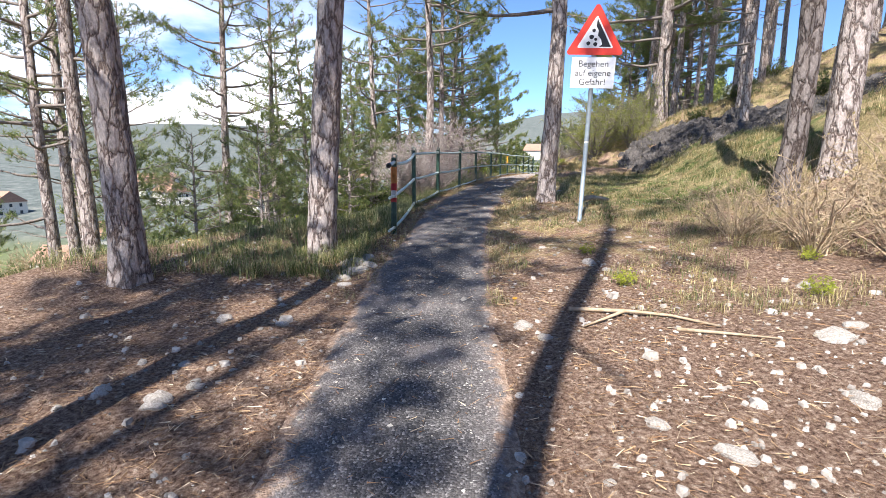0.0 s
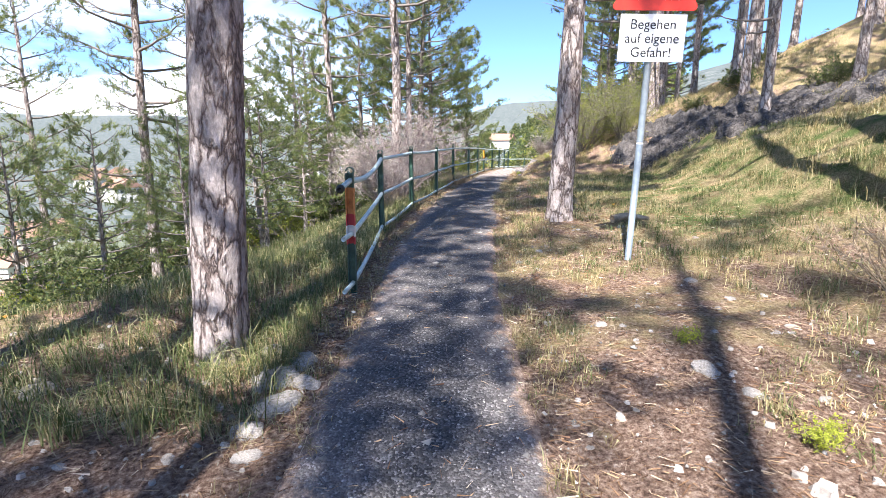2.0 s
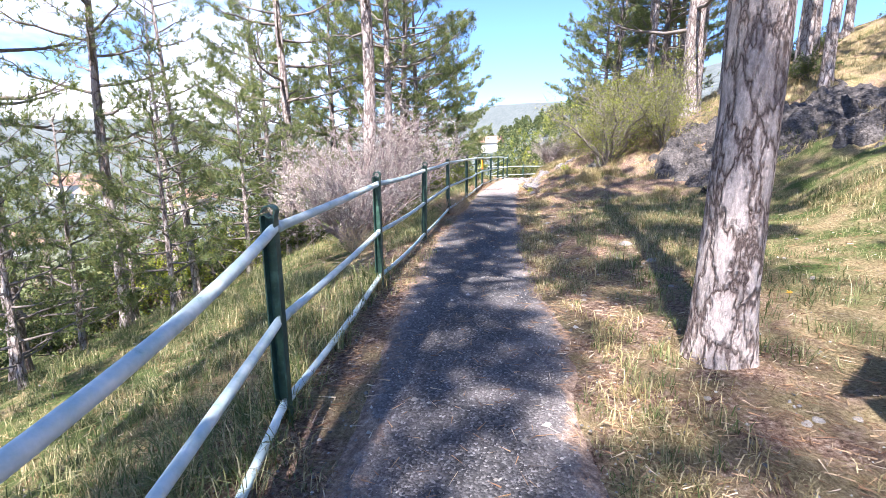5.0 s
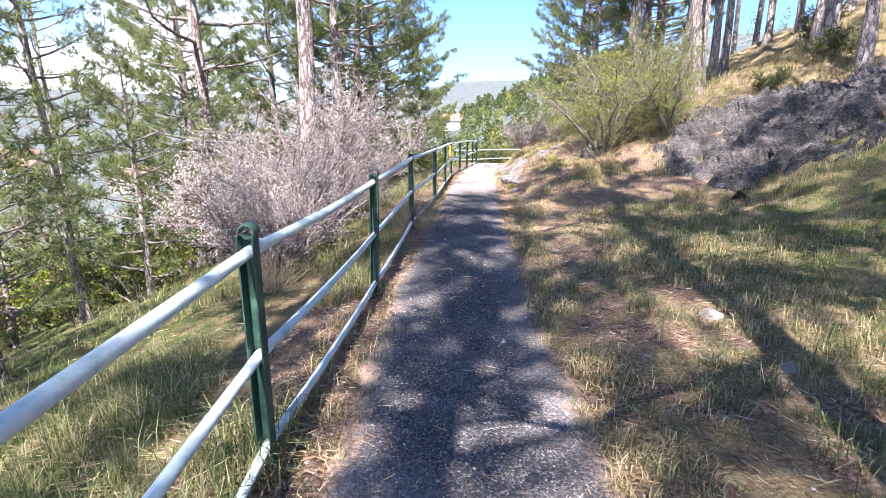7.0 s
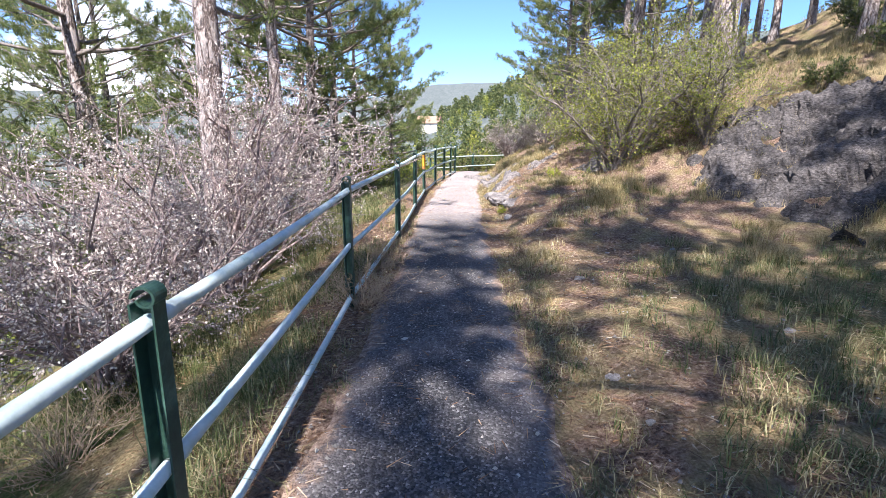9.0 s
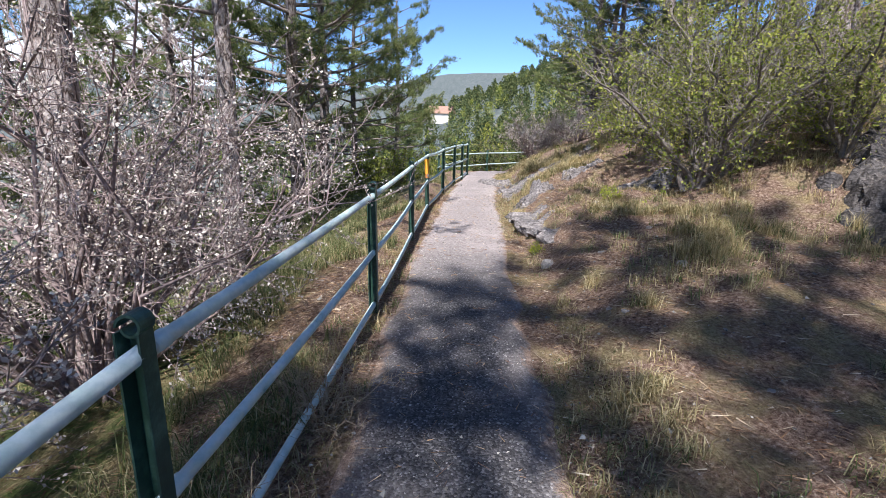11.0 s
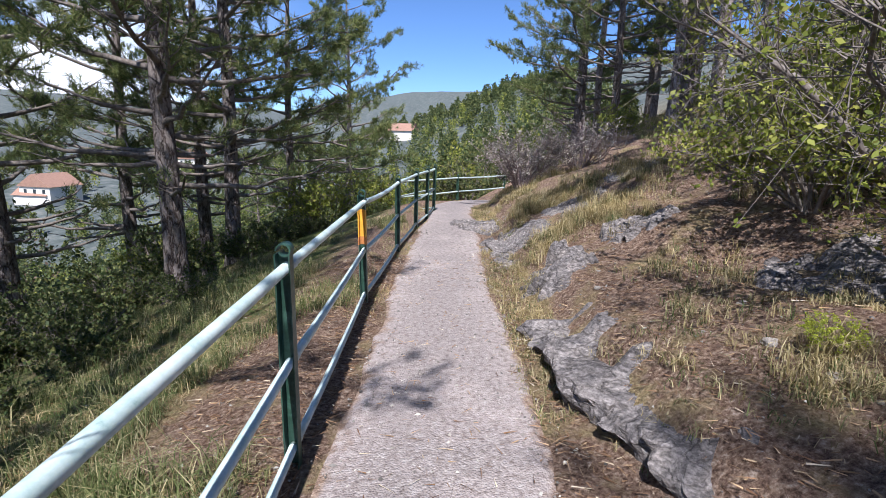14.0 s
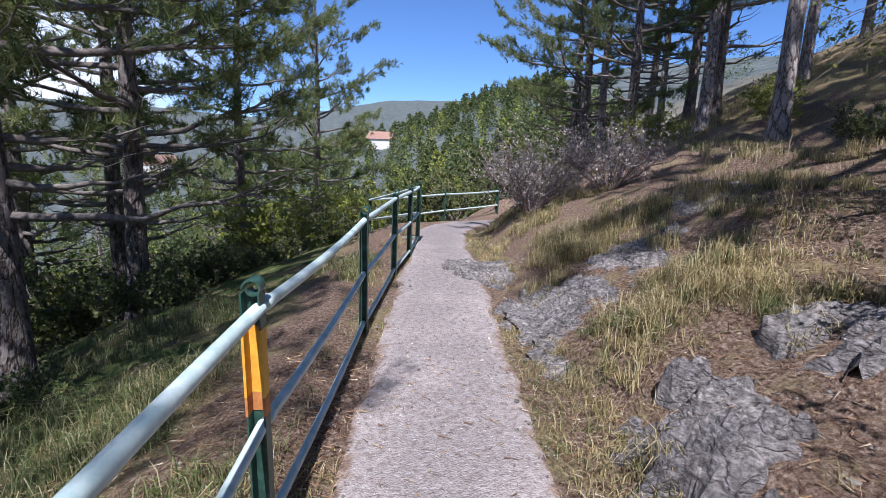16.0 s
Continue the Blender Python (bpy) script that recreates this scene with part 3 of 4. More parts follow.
put_copy(low_a, -0.08, 31.7, 120, 1.0)
put_copy(low_b, -2.4, 27.5, 300, 1.05)
put_copy(low_b, 2.0, 34.5, 200, 1.0)
put_copy(low_a, -2.2, 33, 10, 1.1)
put_copy(low_b, 4.2, 40, 80, 1.1)
put_copy(low_a, -6, 30, 260, 1.1)
put_copy(low_b, -4.5, 25, 20, 0.9)
for x, y, s in ((11.4, 31.5, 0.9), (12, 34.5, 1.0), (13.5, 31, 1.0), (14.5, 39, 1.1), (16.5, 35, 1.1), (19, 40, 1.1)):
    put_copy(low_b if x < 12 else low_a, x, y, x * 83 % 360, s, label="bushy pine on the hillside above the path")
put_copy(tall_b, -8, 25, 130, 1.0)
put(pine(rp, 15, 0.25, 3.9, 4.8, 48, 10, (-0.05, 0.0), True, dead=4, bias=(-0.3, -0.1), label="thick pale pine leaning on the bank"), 8.9, 20.85)
put_copy(tall_b, 10.9, 19.2, 30, 1.3)
for x, y, s in ((10.6, 23.6, 1.1), (13.8, 26.7, 1.1), (13.3, 21.7, 1.0), (12.2, 30, 1.0), (16.5, 24, 1.1), (18, 29, 1.1), (15.5, 33, 1.0), (11.0, 14.5, 0.9), (14, 12, 1.0), (10, 8.5, 1.0), (17, 18, 1.1), (21, 25, 1.1), (10.2, 17.6, 0.95), (11.6, 20.2, 0.9), (15.5, 19, 1.0), (19, 21, 1.0), (12.5, 24.5, 0.9), (17.5, 27, 1.0), (20, 32, 1.0), (14.5, 29.5, 0.9), (23, 28, 1.1), (13, 35, 1.0), (17, 37, 1.0), (22, 36, 1.0), (12.5, 9.5, 1.0), (15, 15.5, 1.0), (18.5, 14, 1.0)):
    put_copy(high, x, y, x * 77 % 360, s)
put_copy(tall_b, 8.0, 13.6, 15, 0.95, label="thin dark pine sapling on the rocky bank")
put(pine(rp, 18, 0.17, 12, 2.6, 22, 4, dead=2, label="tall straight pine behind the start of the path"), -1.0, -2.2)
# first four stand out of view, added to cast shade on the early path
for x, y, s in ((-3.6, -3.2, 1.0), (-5.6, -3.6, 1.0), (-2.3, 1.2, 0.95), (-3.2, 1.5, 1.0), (-5.9, 8.2, 0.95)):
    put_copy(high, x, y, x * 131 % 360, s)
for x, y, s in ((-3.6, 14.6, 0.75), (-4.6, 12.6, 0.7), (-3.4, 18.2, 0.9), (-5.2, 14.8, 0.8), (-2.9, 20.2, 0.85), (-7.5, 21, 1.0), (-11, 17, 1.1), (-13, 24, 1.3), (-6.5, 13, 0.8), (-15, 15, 1.3), (-10, 28, 1.2), (2.2, 38, 1.0), (-3, 40, 1.3), (0, 45, 1.4), (-14, 33, 1.5), (-9, 20, 0.9), (-12, 11, 1.1)):
    put_copy(young, x, y, x * 57 % 360, s)


# ---- railing ----
POSTS = [(-0.62, 6.38), (-0.49, 8.6), (-0.1, 10.8), (0.43, 12.85), (1.01, 15.3), (1.7, 17.7), (2.31, 20.07), (2.88, 22.3), (3.56, 24.4), (4.2, 26.2), (4.66, 27.3), (5.1, 28.5), (4.75, 31.2), (7.0, 32.9), (9.2, 34.4)]
railing = tagged(new("railing"), "green steel railing with three pale worn pipe rails", "railing")
PZ = [max(hz(x, y), float(np.interp(y, ZX, ZV)) - 0.12) if i < 12 else 0.42 for i, (x, y) in enumerate(POSTS)]


def curl_build():
    """The post's top, rolled over into a scroll."""
    b = Build()
    a = np.linspace(math.pi, -math.pi * 0.95, 22)
    r = np.linspace(0.036, 0.022, 22)
    out = [(0.008 + math.cos(t) * q, 1.0 + math.sin(t) * q) for t, q in zip(a, r)]
    inn = [(0.008 + math.cos(t) * (q - 0.007), 1.0 + math.sin(t) * (q - 0.007)) for t, q in zip(a, r)]
    b.prism(out + inn[::-1], -0.028, 0.028)
    return b


def post_build():
    b = Build()
    lo, hi = -0.25, 0.985
    sec = [(-0.032, -0.03), (-0.026, -0.03), (-0.026, 0.018), (0.026, 0.018), (0.026, -0.03), (0.032, -0.03), (0.032, 0.024), (-0.032, 0.024)]
    k = len(sec)
    v = [(x, y, lo) for x, y in sec] + [(x, y, hi) for x, y in sec]
    n = b.n
    b.v.append(np.array(v, float))
    b.n += 2 * k
    for i in range(k):
        j = (i + 1) % k
        b.f.append((n + i, n + j, n + k + j, n + k + i))
    b.f.append(tuple(n + k + i for i in range(k)))
    b.f.append(tuple(n + i for i in reversed(range(k))))
    return b


def band_build(z0, z1):
    b = Build()
    b.prism([(-0.034, z0), (-0.025, z0), (-0.025, z1), (-0.034, z1)], -0.032, 0.02)
    b.prism([(0.025, z0), (0.034, z0), (0.034, z1), (0.025, z1)], -0.032, 0.02)
    b.prism([(-0.03, z0), (0.03, z0), (0.03, z1), (-0.03, z1)], 0.0145, 0.0205)
    return b


post_me, curl_me = post_build().mesh("post", M_POST, False), curl_build().mesh("scroll", M_POST, False)
for i, (x, y) in enumerate(POSTS):
    a, b2 = POSTS[max(i - 1, 0)], POSTS[min(i + 1, len(POSTS) - 1)]
    yaw = -math.degrees(math.atan2(b2[0] - a[0], b2[1] - a[1]))
    p = new("post", post_me)
    p.parent = railing
    p.matrix_basis = pose(x, y, PZ[i], RNG.uniform(-1.2, 1.2), RNG.uniform(-1.2, 1.2), yaw)
    c = new("scroll", curl_me)
    c.parent = p
    if i == 0:
        for z0, z1, m, lab in ((0.66, 0.87, M_RUST, "rusty orange paint"), (0.57, 0.66, M_MARKRED, "red trail mark"), (0.48, 0.57, M_MARKWHITE, "white trail mark"), (0.42, 0.48, M_MARKRED, "red trail mark")):
            part("paint_band", band_build(z0, z1), m, p, lab, False)
    if i == 7:
        part("paint_band", band_build(0.62, 0.86), M_YELLOW, p, "yellow and orange trail mark", False)
        part("paint_band", band_build(0.55, 0.62), M_RUST, p, "orange trail mark", False)


def rail_span(p, q, sag, r, start=0.0):
    b = Build()
    s = np.linspace(start, 1, 12)
    pts = np.array(p)[None] * (1 - s[:, None]) + np.array(q)[None] * s[:, None]
    pts[:, 2] -= sag * 4 * s * (1 - s) * (s > 0)
    b.tube(pts, r, 10)
    part("rail", b, M_RAIL, railing)


for h, r in ((0.925, 0.023), (0.5, 0.021), (0.09, 0.02)):
    for i in range(len(POSTS) - 1):
        p, q = (*POSTS[i], PZ[i] + h), (*POSTS[i + 1], PZ[i + 1] + h)
        rail_span(p, q, 0.07 if i == 0 and h > 0.9 else RNG.uniform(0.0, 0.03), r)
        joint = Build()
        d = unit(np.array(q) - np.array(p))
        joint.tube([np.array(p) + d * t for t in (0.03, 0.035, 0.085, 0.09)], [r, r + 0.004, r + 0.004, r], 10)
        part("rail_sleeve", joint, M_RAIL, railing)
p0 = np.array((*POSTS[0], PZ[0]))
d0 = unit(np.array((*POSTS[1], PZ[1])) - p0)
for h, l, r in ((0.925, 0.1, 0.021), (0.5, 0.2, 0.019), (0.09, 0.22, 0.018)):
    b = Build()
    k = np.linspace(0, 1, 8)
    turn_out = np.array([-0.02, -0.3, -0.03]) if h > 0.9 else np.array([-0.03, 0, 0])
    b.tube([p0 + [0, 0, h] - d0 * l * t + turn_out * t for t in k], r, 10)
    part("rail_end", b, M_RAIL, railing)
b = Build()
e = p0 + [0, 0, 0.925] - d0 * 0.1 + np.array([-0.02, -0.3, -0.03])
dc = unit(np.array([0.02, 0.4, 0.03]))
b.tube([e + dc * 0.05, e + dc * 0.03, e - dc * 0.02, e - dc * 0.035], [0.022, 0.03, 0.03, 0.016], 12)
part("end_cap", b, M_BLACK, railing, "chipped black end cap")


# ---- warning sign ----
SX, SY = 1.92, 6.86
sign = tagged(new("warning_sign"), "red-bordered falling rocks sign with white text plate on a steel pole", "sign")
sign.matrix_basis = pose(SX, SY, hz(SX, SY), 0, 1.2, -8)
gz = hz(SX, SY)
b = Build()
b.tube([(0, 0.035, -0.3), (0, 0.035, 1.2), (0, 0.035, 3.52 - gz)], 0.03, 16)
part("pole", b, M_GALV, sign)
b = Build()
b.tube([(0, 0.035, 1.08), (0, 0.035, 1.1)], 0.0315, 16)
part("pole_band", b, M_WHITE, sign, "pale tape ring")


def tri_outline(side, z0, rad):
    h = side * 0.866
    cs = [(-side / 2, z0), (side / 2, z0), (0, z0 + h)]
    cen = [(-side / 2 + rad * 1.732, z0 + rad), (side / 2 - rad * 1.732, z0 + rad), (0, z0 + h - 2 * rad)]
    out = []
    for (cx, cz), a0 in zip(cen, (150, 270, 30)):
        for t in np.linspace(a0, a0 + 120, 7):
            out.append((cx + rad * math.cos(radians(t)), cz + rad * math.sin(radians(t))))
    return out


TZ = 2.92 - gz
b = Build()
b.prism(tri_outline(0.76, TZ, 0.035), -0.004, 0.004)
tri = part("triangle_plate", b, M_RED, sign, "red enamelled triangle", False)
b = Build()
b.prism(tri_outline(0.47, TZ + 0.085, 0.015), -0.008, -0.0045)
part("white_field", b, M_WHITE, tri, "white field", False)
b = Build()
b.prism([(0.2, TZ + 0.1), (0.005, TZ + 0.45), (-0.005, TZ + 0.36), (0.03, TZ + 0.3), (0.025, TZ + 0.24), (0.07, TZ + 0.19), (0.085, TZ + 0.13), (0.05, TZ + 0.1)], -0.0115, -0.0085)
part("cliff_symbol", b, M_BLACK, tri, "black cliff", False)
for x, z, r in ((-0.03, 0.3, 0.024), (-0.055, 0.22, 0.03), (0.0, 0.19, 0.02), (-0.09, 0.14, 0.026), (0.0, 0.13, 0.027)):
    b = Build()
    b.prism([(x + r * math.cos(t) * (1 + 0.25 * math.sin(3 * t)), TZ + z + r * math.sin(t)) for t in np.linspace(0, 6.28, 9)[:-1]], -0.0115, -0.0085)
    part("rock_symbol", b, M_BLACK, tri, "black falling rock", False)
PL = 2.5 - gz
b = Build()
b.prism([(-0.28, PL), (0.28, PL), (0.28, PL + 0.39), (-0.28, PL + 0.39)], -0.004, 0.004)
plate = part("text_plate", b, M_WHITE, sign, "white text plate", False)
for line, z in (("Begehen", 0.27), ("auf eigene", 0.155), ("Gefahr!", 0.04)):
    cu = bpy.data.curves.new("lettering", "FONT")
    cu.body, cu.size, cu.align_x, cu.extrude = line, 0.115, "CENTER", 0.001
    tmp = bpy.data.objects.new("lettering", cu)
    me = bpy.data.meshes.new_from_object(tmp)
    me.materials.clear()
    me.materials.append(M_BLACK)
    ob = new("lettering", me)
    ob.parent = plate
    ob.matrix_basis = pose(0, -0.0065, PL + z, 90, 0, 0)
for z in (PL + 0.1, PL + 0.3, TZ + 0.2):
    b = Build()
    b.box((-0.05, 0.0045, z), (0.05, 0.075, z + 0.03))
    part("clamp", b, M_GALV, sign, smooth=False)


# ---- shrubs ----
def shrub(name, rng, radius, tall, stems, twigs, leaf_n, leaf_size, leaf_mat, bark, label, lean=(0, 0), droop=0.1, thick=0.02, category="bush", tops=0.35):
    root = tagged(new(name), label, category)
    tips = []
    for i in range(stems):
        b = Build()
        az = rng.uniform(0, 6.28)
        out = radius * math.sqrt(rng.uniform(0.02, 1))
        h = tall * rng.uniform(0.55, 1.0) * (1 - 0.35 * (out / radius) ** 2)
        s = np.linspace(0, 1, 7)
        o = np.array([math.cos(az), math.sin(az), 0]) * radius * 0.12 * rng.uniform(0, 1)
        p = o + np.outer(s ** 1.25, [math.cos(az) * out + lean[0] * h, math.sin(az) * out + lean[1] * h, 0]) + np.outer(s - droop * s ** 3, [0, 0, h])
        p[1:] += rng.normal(0, 0.035 * tall, (6, 3)) * s[1:, None]
        b.tube(p, thick * rng.uniform(0.5, 1.1) * (1 - 0.85 * s) + 0.002, 5)
        for a in rng.uniform(tops, 1, twigs):
            c = np.array([np.interp(a, s, p[:, j]) for j in range(3)])
            w = unit(rng.normal(0, 0.8, 3) + np.array([math.cos(az) * 0.5, math.sin(az) * 0.5, 0.7]))
            l = rng.uniform(0.12, 0.3) * tall * 0.8
            q = [c, c + w * l * 0.5 + rng.normal(0, 0.03, 3), c + w * l + rng.normal(0, 0.05, 3)]
            b.tube(q, [0.005, 0.0035, 0.0015], 3)
            for _ in range(3):
                w2 = unit(w + rng.normal(0, 0.7, 3))
                st = q[1] + (q[2] - q[1]) * rng.uniform(0, 1)
                en = st + w2 * l * rng.uniform(0.3, 0.7)
                b.tube([st, en], [0.003, 0.0012], 3)
                tips.append((st, en))
            tips.append((q[1], q[2]))
        part("stem", b, bark, root)
    t0, t1 = np.array([t[0] for t in tips]), np.array([t[1] for t in tips])
    k = rng.integers(0, len(tips), leaf_n)
    u = rng.uniform(0.1, 1.05, (leaf_n, 1))
    pts = t0[k] * (1 - u) + t1[k] * u + rng.normal(0, 0.008, (leaf_n, 3))
    c = Build()
    c.add(*leaves_at(pts, leaf_size, rng, 0.5))
    part("foliage", c, leaf_mat, root, smooth=False)
    return root


rb = np.random.default_rng(23)
put(shrub("willow_bush", rb, 1.75, 3.1, 52, 20, 38000, 0.023, M_CATKIN, M_TWIG, "leafless willow bush covered in silvery pink catkins", (0.02, -0.03), thick=0.03), -0.35, 17.8)
put(shrub("willow_bush", rb, 1.25, 2.2, 42, 17, 24000, 0.022, M_CATKIN, M_TWIG, "lower willow bush with silvery catkins and tangled twigs", thick=0.025), -0.75, 15.5)
put(shrub("willow_bush", rb, 1.2, 1.7, 40, 11, 8000, 0.035, M_CATKIN, M_TWIG, "pale blossoming bush on the bank above the path", thick=0.02), 7.0, 28.2)
put(shrub("willow_bush", rb, 1.0, 1.4, 26, 10, 3600, 0.032, M_CATKIN, M_TWIG, "small pale blossoming bush on the bank", thick=0.018), 7.9, 27.3)
barberry = put(shrub("leafy_shrub", rb, 1.6, 2.9, 12, 46, 10000, 0.04, M_LEAF, M_LIMB, "sparse thorny shrub with yellow-green new leaves", thick=0.045, tops=0.15), 5.8, 19.5)
put(shrub("leafy_shrub", rb, 1.1, 1.3, 14, 24, 7000, 0.042, M_LEAF, M_LIMB, "low spreading shrub with young leaves on the bank", thick=0.02), 6.3, 21.0)
ever = put(shrub("evergreen_bush", rb, 1.2, 1.5, 22, 11, 5200, 0.075, M_LEAF_DARK, M_LIMB, "dense dark green bush on the slope", thick=0.02), -2.5, 21)
leafy = put(shrub("leafy_shrub", rb, 1.2, 2.1, 18, 12, 4200, 0.08, M_LEAF, M_LIMB, "light green leafy bush on the slope", thick=0.02), 2.8, 31.8)
bright = put(shrub("flowering_shrub", rb, 1.0, 1.9, 18, 10, 4200, 0.075, M_LEAF_BRIGHT, M_LIMB, "bright yellow-green shrub below the path", thick=0.02), -6.4, 21.5)
for x, y, s in ((8.3, 30.5, 0.6), (6.9, 20.5, 1.0), (7.6, 21.7, 1.15), (6.9, 18.7, 0.75)):
    put_copy(barberry, x, y, x * 91 % 360, s)
for x, y, s in ((0.2, 23.4, 0.55), (-0.4, 26.4, 0.7), (1.3, 28.0, 0.6), (1.7, 29.9, 0.65), (-0.2, 22.2, 0.5), (-1.4, 21.2, 0.6), (2.6, 30.4, 0.5), (-1.9, 24.6, 0.9), (-2.6, 26.0, 1.0), (0.9, 25.0, 0.45), (-3.5, 24, 1.2), (-1.2, 25.0, 0.8), (-0.6, 30.5, 1.1), (2.2, 33.0, 0.8), (-3.8, 28, 1.3), (-5.5, 22, 1.2), (-7, 27, 1.5), (0.8, 36, 1.4), (4.2, 36, 1.1), (-8, 18.5, 1.2), (-6.2, 11.4, 0.9), (-8.5, 8, 1.1), (-9.5, 16.5, 1.3), (-3.2, 36, 1.5), (-10.5, 22, 1.5), (-1.9, 23.2, 0.6), (-5, 34, 1.6), (8.5, 36.5, 1.4), (11, 38, 1.6), (-10.5, 6.5, 1.2)):
    put_copy(ever, x, y, x * 67 % 360, s, 0.15)
for x, y, s in ((-4.2, 19.5, 0.8), (-5.2, 25.5, 1.1), (5.5, 38, 1.3), (-1.2, 33, 1.1), (-8.2, 14.0, 0.9), (-10.5, 25, 1.4), (9.5, 40, 1.5)):
    put_copy(leafy, x, y, x * 41 % 360, s, 0.1)
put_copy(bright, -9.5, 26, 40, 1.3)
for x, y, s in ((9.4, 19.0, 0.4), (8.9, 22.6, 0.35), (10.6, 18.6, 0.5), (9.6, 24.8, 0.4), (12.2, 20.8, 0.5), (11.2, 15.6, 0.45), (12.8, 17.0, 0.5), (11.5, 27.6, 0.5), (9.9, 28.8, 0.5), (14.6, 23.0, 0.6)):
    put_copy(leafy if int(x * 10) % 2 else ever, x, y, x * 53 % 360, s, 0.06, label="low scrubby bush among the hillside pines")
for x, y, s in ((3.0, 3.8, 0.11), (1.62, 4.25, 0.1), (1.55, 5.2, 0.08), (4.66, 19.55, 0.12), (3.62, 19.2, 0.09), (3.5, 4.6, 0.09)):
    put_copy(bright, x, y, x * 97 % 360, s, 0.02, label="small bright green sprout in the litter")
brush = put(shrub("dry_brush", rb, 0.9, 1.25, 34, 6, 160, 0.04, M_DRYGRASS, M_DRYTWIG, "tangle of dry straw-coloured twigs on the bank", (-0.1, -0.1), thick=0.009, tops=0.2), 3.75, 4.9)
for x, y, s in ((4.3, 4.4, 1.0), (3.3, 5.5, 0.75), (4.9, 5.2, 1.05), (4.6, 3.6, 0.95), (5.6, 4.6, 1.1)):
    put_copy(brush, x, y, x * 311 % 360, s)
for x, y, s in ((1.1, 15.3, 0.5), (1.35, 16.4, 0.42), (-0.6, 14.3, 0.5), (-9, 4.2, 0.8), (-4.5, 5.4, 0.5)):
    put_copy(brush, x, y, x * 311 % 360, s, label="small clump of dry twigs beside the railing")


# ---- rocks and stones ----
def rock_mesh(seed, sub, crag):
    bm = bmesh.new()
    bmesh.ops.create_icosphere(bm, subdivisions=sub, radius=1)
    o = Vector((seed * 7.3, seed * 3.1, seed * 1.7))
    for v in bm.verts:
        p = v.co.copy()
        k = noise.noise(p * 0.9 + o) * 0.35 + noise.noise(p * 2.3 + o) * 0.2
        q = Vector((p.x, p.y, p.z * 1.9)) * 1.6 + o
        k += crag * (abs(noise.noise(q)) * -0.5 + abs(noise.noise(q * 2.3)) * -0.35 + noise.noise(q * 5) * 0.12)
        v.co = p * (1 + k)
    me = bpy.data.meshes.new("rock")
    bm.to_mesh(me)
    bm.free()
    me.materials.append(M_ROCK if crag > 0.4 else M_STONE)
    return me


PEBBLES = [rock_mesh(i + 11, 3, 0.38) for i in range(5)]


def rock(x, y, s, turn, sink, label, group, me, name="rock", tilt=0.0):
    ob = tagged(new(name, me), label, "rock", group)
    ob.matrix_basis = pose(x, y, hz(x, y) - sink, 0, -tilt, 0) @ pose(0, 0, 0, 0, 0, turn) @ Matrix.Diagonal((*s, 1))
    return ob


def outcrop(name, x0, y0, rx, ry, lift, turn, step, seed, label, group, crag=1.0, material=None):
    """Layered rock breaking through the slope: a broken sheet that dips under the earth at its ragged rim."""
    u = np.arange(-1.15, 1.151, step / rx)
    w = np.arange(-1.15, 1.151, step / ry)
    U, W = np.meshgrid(u, w)
    c, q = math.cos(radians(turn)), math.sin(radians(turn))
    X, Y = x0 + U * rx * c - W * ry * q, y0 + U * rx * q + W * ry * c
    rim = 1 - np.hypot(U, W) + 0.7 * vnoise(X, Y, 0.42 * rx, seed) + 0.3 * vnoise(X, Y, 0.16 * rx, seed + 1)
    m = smooth(0.0, 0.32, rim)
    dip = 0.35 * X + 0.8 * Y
    bed = vnoise(X * 1.0, dip * 3.0, 0.6, seed + 2)
    crack = np.abs(vnoise(X + 0.3 * Y, dip * 2.2, 0.4, seed + 3))
    fine = vnoise(X, Y, 0.13, seed + 4) + 0.6 * vnoise(X, Y, 0.06, seed + 5)
    k = crag * lift
    Z = height(X, Y) - 0.1 + m * (0.1 + lift * 0.55 + k * (0.8 * np.round(bed * 5) / 5 - 0.9 * np.exp(-crack * 22) + 0.42 * fine))
    sx = 0.3 * k * vnoise(Y, Z * 2, 0.3, seed + 6) * m
    n, mm = X.shape
    idx = np.arange(n * mm).reshape(n, mm)
    f = np.stack([idx[:-1, :-1], idx[:-1, 1:], idx[1:, 1:], idx[1:, :-1]], -1).reshape(-1, 4)
    keep = (m.reshape(-1)[f] > 0).any(1)
    me = bpy.data.meshes.new(name)
    me.from_pydata(np.stack([X + sx, Y, Z], -1).reshape(-1, 3).tolist(), [], f[keep].tolist())
    bm = bmesh.new()
    bm.from_mesh(me)
    bmesh.ops.delete(bm, geom=[v for v in bm.verts if not v.link_faces], context="VERTS")
    bm.to_mesh(me)
    bm.free()
    me.materials.append(material or M_ROCK)
    return tagged(new(name, me), label, "rock", group)


